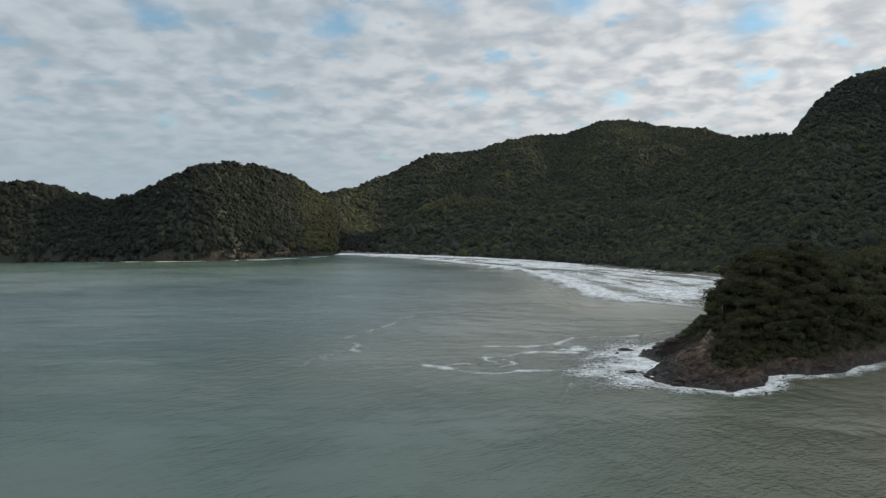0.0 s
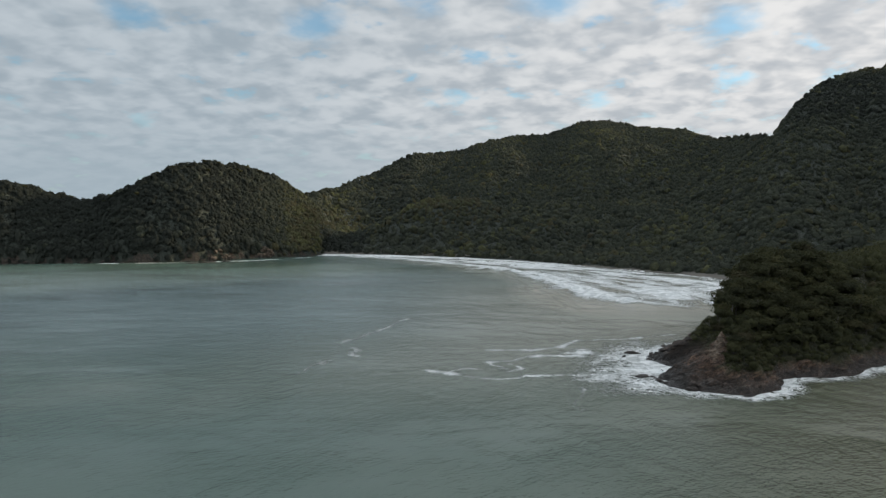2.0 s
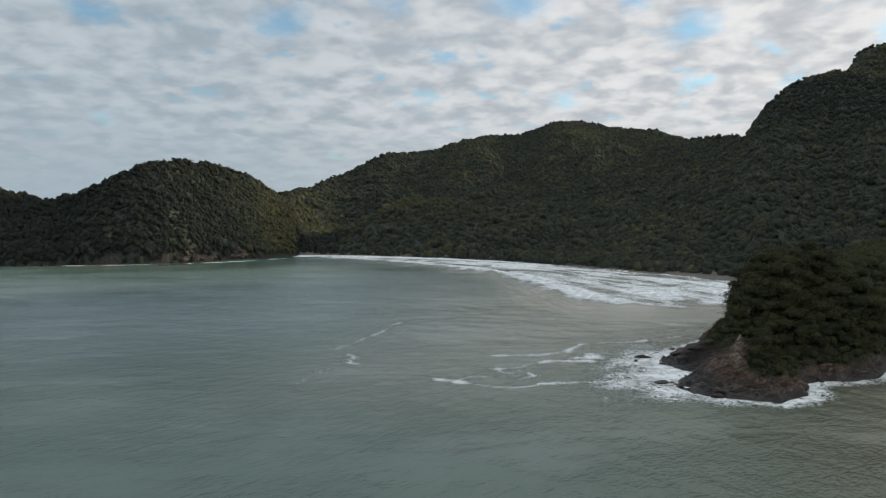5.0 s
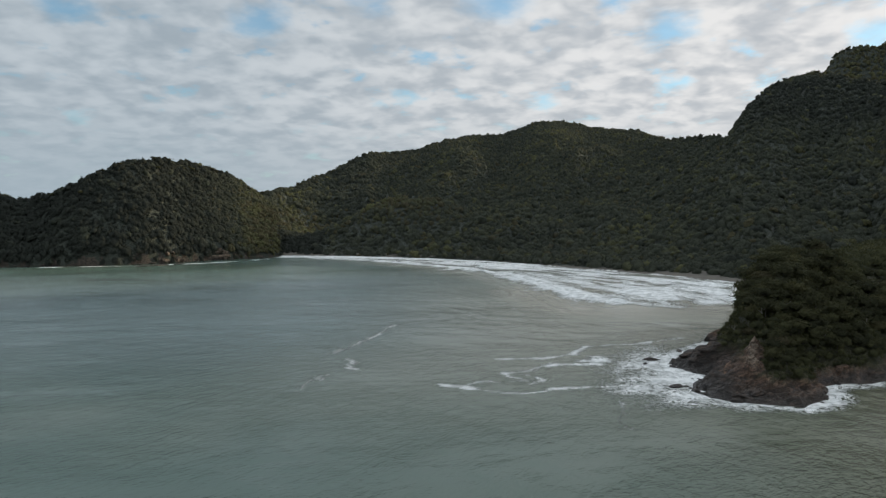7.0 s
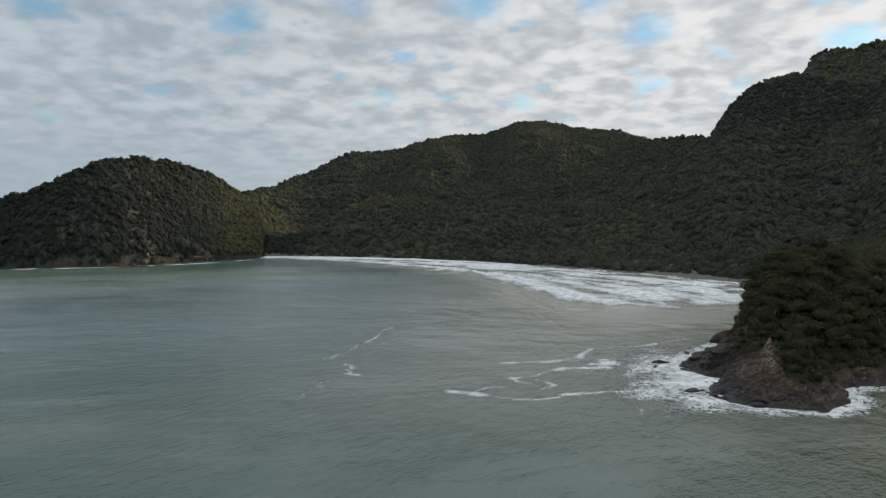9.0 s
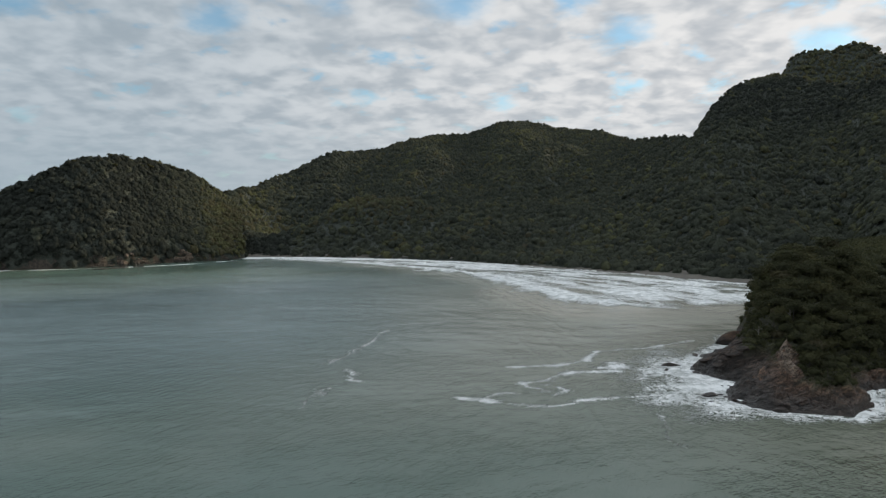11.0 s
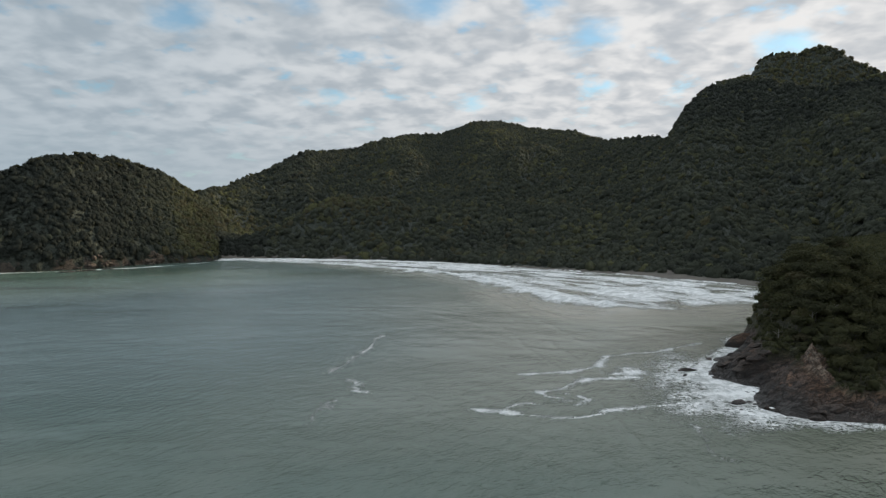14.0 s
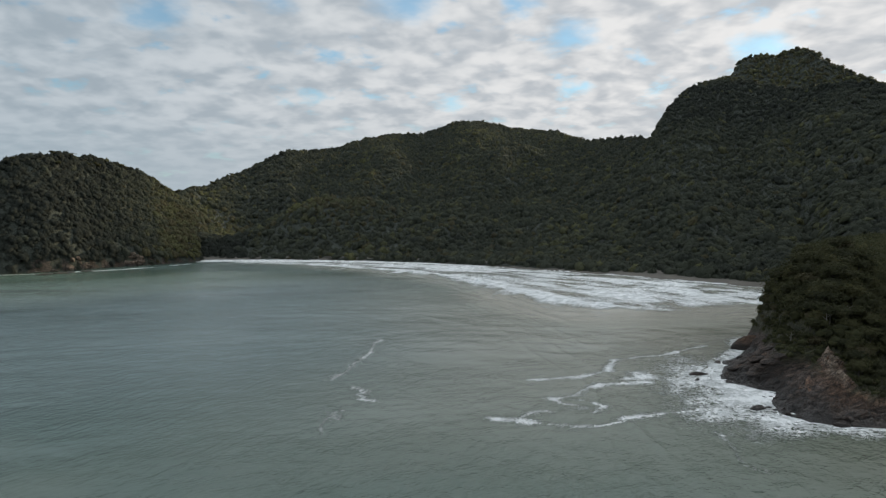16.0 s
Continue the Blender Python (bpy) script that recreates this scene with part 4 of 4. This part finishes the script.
def trunk_mesh(rng, height, spread, thick, limbs=4, wood_material=BARK):
    vs, fs, base = [], [], 0
    lean = rng.normal(0, 0.12, 2)
    stem = [(lean[0] * h * height, lean[1] * h * height, h * height) for h in (-0.12, 0.2, 0.5, 0.8, 1.0)]
    pieces = [limb(stem, [thick * k for k in (1.3, 1.0, 0.8, 0.55, 0.3)])]
    for _ in range(limbs):
        a, h = rng.uniform(0, 2 * math.pi), rng.uniform(0.45, 0.8)
        p0 = np.array([lean[0] * h * height, lean[1] * h * height, h * height])
        out = np.array([math.cos(a), math.sin(a), rng.uniform(0.4, 0.9)]) * spread
        pieces.append(limb([p0, p0 + out * 0.5 + (0, 0, 0.1), p0 + out], [thick * 0.5, thick * 0.35, thick * 0.16], 5))
    for v, f in pieces:
        vs.append(v)
        fs.append(f + base)
        base += len(v)
    return mesh_from("trunk", np.concatenate(vs), np.concatenate(fs), wood_material)


def tree(rng, cards, height, radius, flat=0.8, heart=0.86, spray=1.0):
    ob = new("tree")
    part("trunk", trunk_mesh(rng, height * 0.85, radius * 0.7, radius * 0.055), ob)
    v, f = leafy_crown(rng, cards, heart, spray)
    v = v * (radius, radius, radius * flat) + (0, 0, height - radius * flat * 1.0)
    part("crown", mesh_from("crown", v, f, LEAVES, flat=True), ob)
    return ob


def remove_thing(ob):
    for o in (*ob.children_recursive, ob):
        bpy.data.objects.remove(o)


# ---------------------------------------------------------------- the wood on the promontory
TREES = [tree(np.random.default_rng(300 + k), 300, h, r, q) for k, (h, r, q) in enumerate(((5.2, 2.4, 0.8), (6.0, 2.7, 0.75), (4.6, 2.3, 0.9), (6.6, 2.5, 0.95), (5.4, 3.0, 0.65), (4.2, 2.0, 0.9), (7.2, 2.8, 0.7), (5.0, 2.6, 0.75)))]


def promontory_wood():
    rng = np.random.default_rng(41)
    step = 2.2
    x, y = (k.ravel() for k in np.meshgrid(np.arange(60, 360, step), np.arange(168, 420, step)))
    x = x + rng.uniform(-0.48, 0.48, len(x)) * step
    y = y + rng.uniform(-0.48, 0.48, len(y)) * step
    z = cape_height(x, y)
    side = 0.85 * (x - 73) - 0.53 * (y - 183)
    brink = 2.0
    ok = (inside_distance(x, y, CAPE) > brink) & (cape_bare(x, y, z) < 0.15) & (z > 2)
    x, y, z, side = x[ok], y[ok], z[ok], side[ok]
    room = np.minimum(line_distance(x, y, CRAG) / 12, np.clip((z - 3 - 7 * smooth(side, 2, -4)) / 9, 0, 1))
    room = np.clip(room, 0, 1)
    order = np.argsort(np.hypot(x - 75, y - 195))
    spots, heights, sizes = [], [], []
    made = 0
    for i in order:
        near = x[i] < 150 and y[i] < 262
        tall = rng.random() < 0.20 + 0.25 * room[i]
        if near and tall and room[i] > 0.25 and made < 230:
            k = rng.integers(0, len(TREES))
            size = (0.6 + 0.65 * room[i]) * rng.uniform(0.8, 1.2)
            ob = copy_thing(TREES[k], pose(x[i], y[i], z[i] - 0.2 - 1.5 * size * (1 - 0.5 * room[i]), rng.uniform(-5, 5), rng.uniform(-5, 5), rng.uniform(0, 360)) @ Matrix.Scale(size, 4))
            word = "low windswept coastal tree" if size < 0.8 else "broad coastal forest tree"
            tagged(ob, word + " with dense dark green leaves on the promontory", "tree", "trees on the promontory")
            made += 1
        else:
            far_off = x[i] >= 150 or y[i] >= 262
            if far_off and rng.random() < 0.76:
                continue
            spots.append((x[i], y[i]))
            sizes.append((3.6 if far_off else 1.15 + 1.5 * room[i]) * rng.uniform(0.75, 1.3))
            heights.append(z[i] + (2.2 if far_off else 0.1 + 1.4 * room[i]))
    bx, by = rng.uniform(66, 112, 2600), rng.uniform(176, 240, 2600)
    bz = cape_height(bx, by)
    for px, py, pz, bare in zip(bx, by, bz, cape_bare(bx, by, bz)):
        if bare < 0.3 and 2.5 < pz < 17:
            spots.append((px, py))
            sizes.append(rng.uniform(0.55, 1.15))
            heights.append(pz + 0.1)
    shapes = [leafy_crown(np.random.default_rng(500 + k), 60) for k in range(8)]
    scatter("undergrowth", "dense green scrub and low trees cloaking the promontory", np.array(spots), np.array(heights), np.array(sizes), shapes, rng, SCRUB)


promontory_wood()


TALL_TREES = [tree(np.random.default_rng(340 + k), 170, h, r, q, 1.0, 1.05) for k, (h, r, q) in enumerate(((9.0, 3.6, 0.7), (8.2, 3.2, 0.85), (10.0, 4.0, 0.6), (8.6, 3.0, 0.95)))]


def skyline_trees():
    """Taller trees that stand out along the crests."""
    rng = np.random.default_rng(43)
    for table, height, b0, b1, count, label in (
            (HEADLAND, headland_height, -33, -9, 26, "tall forest tree standing out on the headland's crest"),
            (RIDGE, ridge_height, -8, 28, 34, "tall forest tree standing out on the mountain ridge"),
            (DOME, dome_height, 29.5, 47, 14, "tall forest tree on the domed mountain's crest")):
        for _ in range(count):
            b = rng.uniform(b0, b1)
            x, y = plane(b, np.interp(b, table[:, 0], table[:, 2]) + rng.uniform(-14, 6))
            z = float(height(x, y))
            k = rng.integers(0, len(TALL_TREES))
            ob = copy_thing(TALL_TREES[k], pose(float(x), float(y), z - 2.2, 0, 0, rng.uniform(0, 360)) @ Matrix.Scale(rng.uniform(0.7, 1.15), 4))
            tagged(ob, label, "tree", "trees on the skyline")


skyline_trees()
for model in TREES + TALL_TREES:
    remove_thing(model)


def bare_trees():
    """Pale leafless trunks in the scrub."""
    rng = np.random.default_rng(47)
    for x, y, h in ((88, 203, 4.5), (96, 205, 5.0), (84, 211, 3.5), (104, 199, 4.8), (112, 207, 5.2), (99, 214, 4.2), (121, 205, 5.0)):
        ob = new("dead_tree")
        ob.matrix_world = pose(x, y, float(cape_height(np.array(x), np.array(y))) - 0.3)
        part("trunk", trunk_mesh(rng, h, 1.5, 0.14, 6, DEAD_WOOD), ob)
        tagged(ob, "bare pale grey tree trunk in the scrub", "dead tree", "dead trees on the promontory")


bare_trees()

# ---------------------------------------------------------------- rocks


def rock_mesh(rng, levels=3, flat=0.55):
    v, f = ico(levels)
    w = v.copy()
    for _ in range(13):  # cut off planes for broken faces
        way = rng.normal(size=3)
        way /= np.linalg.norm(way)
        over = np.maximum(w @ way - rng.uniform(0.45, 0.8), 0)
        w = w - over[:, None] * way * 0.92
    w = w * (1 + rng.uniform(-0.035, 0.035, len(w)) * (3 / levels) ** 3)[:, None]
    w[:, 2] *= flat
    return mesh_from("rock", w, f, ROCK, flat=True)


ROCKS = [rock_mesh(np.random.default_rng(700 + k), 3, h) for k, h in enumerate((0.5, 0.65, 0.8, 0.45, 0.6, 0.75))]


def rock(mesh, x, y, z, wide, deep, high, turn, label, group="rocks round the promontory"):
    ob = new("rock", mesh)
    ob.matrix_world = pose(x, y, z, 0, 0, turn) @ Matrix.Diagonal((wide, deep, high, 1))
    return tagged(ob, label, "rock", group)


def rocks():
    rng = np.random.default_rng(53)
    rock(ROCKS[3], 55.5, 189, -0.2, 2.9, 1.5, 2.2, 20, "low black wet rock awash in the foam")
    rock(ROCKS[0], 52.5, 184.5, -0.4, 1.2, 0.8, 1.6, 70, "small black wet rock awash in the foam")
    rock(ROCKS[4], 63, 221, -0.3, 3.0, 1.6, 2.2, -10, "low black wet rock off the tip")
    rock(ROCKS[1], 58.5, 216, -0.4, 1.3, 1.0, 1.8, 40, "small black wet rock off the tip")
    ring = CAPE[:15]
    for k in range(30):
        t = rng.uniform(0, len(ring) - 1.01)
        i = int(t)
        p = ring[i] + (ring[i + 1] - ring[i]) * (t - i)
        x, y = p + rng.normal(0, 1.0, 2) + np.array([0.6, 1.6])
        z = max(float(cape_height(np.array(x), np.array(y))), -0.3)
        size = rng.uniform(0.6, 1.7)
        rock(ROCKS[rng.integers(0, 6)], x, y, z - 0.15 * size, size, size * rng.uniform(0.6, 1.0), size * rng.uniform(0.7, 1.1), rng.uniform(0, 360), "dark broken boulder at the foot of the promontory")
    for k in range(16):  # tilted slabs that dip towards the bay
        x, y = rng.uniform(60, 100), rng.uniform(172, 232)
        z = cape_height(np.array(x), np.array(y))
        if cape_bare(np.array(x), np.array(y), z) < 0.6 or float(z) < 0.4:
            continue
        size = rng.uniform(0.8, 2.1)
        ob = rock(ROCKS[rng.integers(0, 6)], x, y, float(z) - 0.25 * size, 2.6 * size, 1.2 * size, 0.9 * size, rng.uniform(-30, 40), "dark tilted slab of layered shore rock")
        ob.matrix_world = ob.matrix_world @ pose(0, 0, 0, rng.uniform(-8, 8), -14, 0)
    for k in range(16):
        x, y = rng.uniform(62, 104), rng.uniform(172, 230)
        z = cape_height(np.array(x), np.array(y))
        if cape_bare(np.array(x), np.array(y), z) < 0.5 or float(z) < 0.5:
            continue
        size = rng.uniform(0.7, 2.0)
        rock(ROCKS[rng.integers(0, 6)], x, y, float(z) - 0.2 * size, size, size * rng.uniform(0.5, 0.9), size * rng.uniform(0.5, 0.9), rng.uniform(0, 360), "brown weathered boulder lying on the slabs")
    whale = rock(ROCKS[4], 102.4, 244.4, 1.4, 9.0, 4.2, 7.5, -38, "smooth dark whaleback of rock below the wood")
    whale.matrix_world = whale.matrix_world @ pose(0, 0, 0, 0, -14, 0)
    for k in range(5):  # slabs that jut out over the hollow
        q = k / 7
        x, y = 70.0 + 8.5 * q + 0.9, 208.0 - 7.5 * q + 1.0
        z = float(cape_height(np.array(x + 1.2), np.array(y + 1.3)))
        ob = rock(SLAB, x, y, z - 0.5, 4.0, 2.6, rng.uniform(2.0, 2.6), rng.uniform(-55, -30), "dark jutting slab over a shaded hollow")
        ob.matrix_world = ob.matrix_world @ pose(0, 0, 0, rng.uniform(-6, 6), rng.uniform(-6, 6), 0)
    for x, y, long, wide, thick, turn in ((72, 217, 6.5, 2.8, 2.2, -28), (78, 222, 7.5, 3.2, 2.4, -34), (70.5, 211, 6.0, 2.6, 2.0, -20), (77, 214, 6.5, 3.0, 2.2, -26), (84, 226, 7.0, 3.0, 2.4, -38), (83, 217, 6.0, 2.8, 2.0, -30)):  # overlapping beds that slope down to the water
        z = float(cape_height(np.array(x), np.array(y)))
        ob = rock(SLAB, x, y, z, long, wide, thick, turn + rng.uniform(-5, 5), "long smooth dark bed of rock sloping into the sea")
        ob.matrix_world = ob.matrix_world @ pose(0, 0, 0, rng.uniform(-5, 5), -9, 0)
    for tx, ty, long in ((96, 239, 7), (84, 227, 8), (70, 213, 7), (74, 219, 6)):  # long ledges that taper into the sea
        x, y = tx + 0.55 * long, ty - 0.35 * long
        ob = rock(ROCKS[3], x, y, 0.9, long, 1.7, 2.6, -32 + rng.uniform(-8, 8), "long dark wet ledge tapering into the surf")
        ob.matrix_world = ob.matrix_world @ pose(0, 0, 0, 0, -9, 0)
    front = np.array([(62, 174.5), (68, 172), (76, 169.5), (85, 173), (92, 183), (103, 187.5)])
    for k in range(14):  # the broken wall of big blocks above the waterline
        t = rng.uniform(0, len(front) - 1.01)
        i = int(t)
        x, y = front[i] + (front[i + 1] - front[i]) * (t - i) + rng.normal(0, 0.5, 2) + (0.3, rng.uniform(0.5, 4.0))
        size = rng.uniform(1.3, 2.6)
        z = float(cape_height(np.array(x), np.array(y)))
        ob = rock(ROCKS[rng.integers(0, 6)], x, y, z - 0.35 * size, size, size * rng.uniform(0.6, 0.9), size * rng.uniform(0.9, 1.5), rng.uniform(0, 360), "big cracked brown block of the rock wall above the surf")
        ob.matrix_world = ob.matrix_world @ pose(0, 0, 0, rng.uniform(-15, 15), rng.uniform(-15, 15), 0)
    for k in range(20):  # the crag: a broken fin of blocks, broad at its foot and narrow at its tip
        q = rng.uniform(0, 1) ** 1.2
        x, y = 73.6 + 6.6 * q + rng.normal(0, 1.5 * (1 - q) + 0.25), 183.6 + 11.4 * q + rng.normal(0, 0.6)
        w = (1.35 - 0.6 * q) * rng.uniform(0.65, 1.15)
        d, h, turn, z = w * rng.uniform(0.6, 0.9), w * rng.uniform(0.7, 1.2), rng.uniform(0, 180), 0.0
        ground = float(cape_height(np.array(x), np.array(y)))
        rock(OUTCROP, x, y, ground + z - 0.3, w, d, h, turn, "pale tan block of the crag above the slabs", "crag blocks")
    # ledges and outcrops at the foot of the headland hill
    for x, y, w, d, h, turn in ((-240, 672, 9, 3, 3.0, 10), (-228, 684, 12, 3.5, 3.6, 35), (-215, 700, 7, 3, 3.0, 30)):
        rock(ROCKS[3], x, y, -0.1, w, d, h, turn, "low black rock ledge awash off the headland", "ledges off the headland")
    for bearing, spread, depth, count in ((-16.4, 0.75, 3.2, 22), (-12.6, 0.55, 5.0, 26)):
        for k in range(count):
            turn = bearing + rng.uniform(-spread, spread)
            ox, oy = plane(turn, np.interp(turn, HEADLAND[:, 0], HEADLAND[:, 1]) + rng.uniform(0.2, depth) * (1 - 0.6 * abs(turn - bearing) / spread))
            size = rng.uniform(1.5, 3.0)
            rock(OUTCROP, float(ox), float(oy), max(float(headland_height(ox, oy)), 0.4) + 0.35 * size, size * 1.5, size * 1.2, size * 1.3, rng.uniform(0, 180), "pale brown bare rock outcrop above the waterline", "outcrops on the headland")
    for k in range(30):
        b = rng.uniform(-33, -8.5)
        x, y = plane(b, np.interp(b, HEADLAND[:, 0], HEADLAND[:, 1]) + rng.uniform(-1, 3))
        size = rng.uniform(2.0, 5.5)
        rock(ROCKS[rng.integers(0, 6)], float(x), float(y), 0.2, size, size * 0.6, size * rng.uniform(0.5, 0.9), rng.uniform(0, 360), "dark shore rock at the headland's foot", "shore rocks")


SLAB = rock_mesh(np.random.default_rng(731), 4, 0.34)
attribute(SLAB, "slab", np.ones(len(SLAB.vertices)))
OUTCROP = rock_mesh(np.random.default_rng(720), 3, 0.9)
attribute(OUTCROP, "pale", np.ones(len(OUTCROP.vertices)))
rocks()

# ---------------------------------------------------------------- breaking waves


def breaking_wave(high, wide, pts, seed):
    """A tumbling roll of white water along a crest line; it sinks into the sea at its rim."""
    rng = np.random.default_rng(seed)
    pts = np.array(pts, float)
    seg = np.hypot(*np.diff(pts, axis=0).T)
    s = np.concatenate([[0], np.cumsum(seg)])
    at = np.arange(0, s[-1], 1.6)
    px, py = np.interp(at, s, pts[:, 0]), np.interp(at, s, pts[:, 1])
    tx, ty = np.gradient(px), np.gradient(py)
    norm = np.hypot(tx, ty)
    nx, ny = -ty / norm, tx / norm
    if (nx * (px - MID[0]) + ny * (py - MID[1])).mean() < 0:
        nx, ny = -nx, -ny
    q = np.linspace(-0.5, 0.7, 21)
    wob = rough(px, py, 20, seed, 3) * 2.4
    x = px[:, None] + nx[:, None] * (q[None] * wide * 0.62 + wob[:, None])
    y = py[:, None] + ny[:, None] * (q[None] * wide * 0.62 + wob[:, None])
    ends = smooth(at, 0, 14) * smooth(at, s[-1], s[-1] - 14)
    ends = ends * (0.35 + 0.65 * smooth(rough(px, py, 30, seed + 6, 2), -0.35, 0.15))  # it breaks higher here and there
    body = np.where(q < 0, smooth(q, -0.5, 0.0) ** 1.2, 1 - 0.85 * smooth(q, 0.0, 0.16))
    z = high * (body[None] * (0.8 + 0.35 * rough(x, y, 9, seed + 1, 2)) * ends[:, None] + 0.42 * rough(x, y, 5.5, seed + 2, 3)) - 0.25
    rim = np.maximum(smooth(q, 0.3, 0.7), smooth(q, -0.36, -0.5))[None] + (1 - ends[:, None]) + 0.35 * smooth(rough(x, y, 7, seed + 3, 2), 0.15, 0.7) * np.maximum(smooth(q, 0.1, 0.4), smooth(q, -0.1, -0.4))[None]
    z = z - 1.5 * rim
    ob = new("breaking_wave", mesh_from("breaking_wave", np.stack([x, y, z], -1).reshape(-1, 3), sheet_faces(len(at), len(q)), SURF))
    return tagged(ob, "white tumbling breaker rolling in towards the beach", "wave", "breakers in the bay")


for k, (high, wide, pts) in enumerate(BREAKERS):
    breaking_wave(high, wide, pts, 900 + 5 * k)

# shorter rolls of white water between the long ones
ROLLS = np.random.default_rng(61)
for k in range(34):
    b = ROLLS.uniform(1, 33)
    edge, outer = np.interp(b, SHORE[:, 0], SHORE[:, 1]) - 33, np.interp(b, OUTER[:, 0], OUTER[:, 1])
    r = edge + (outer - edge) * ROLLS.uniform(0.12, 0.85)
    long = ROLLS.uniform(14, 42)
    spread = math.degrees(long / r)
    tilt = ROLLS.uniform(-0.2, 0.5) * long
    line = [tuple(float(q) for q in plane(b + spread * h, r - tilt * h + 2.0 * math.sin(6 * h))) for h in (-0.5, -0.2, 0.2, 0.5)]
    breaking_wave(ROLLS.uniform(0.7, 1.5), ROLLS.uniform(9, 16), line, 1000 + 5 * k)
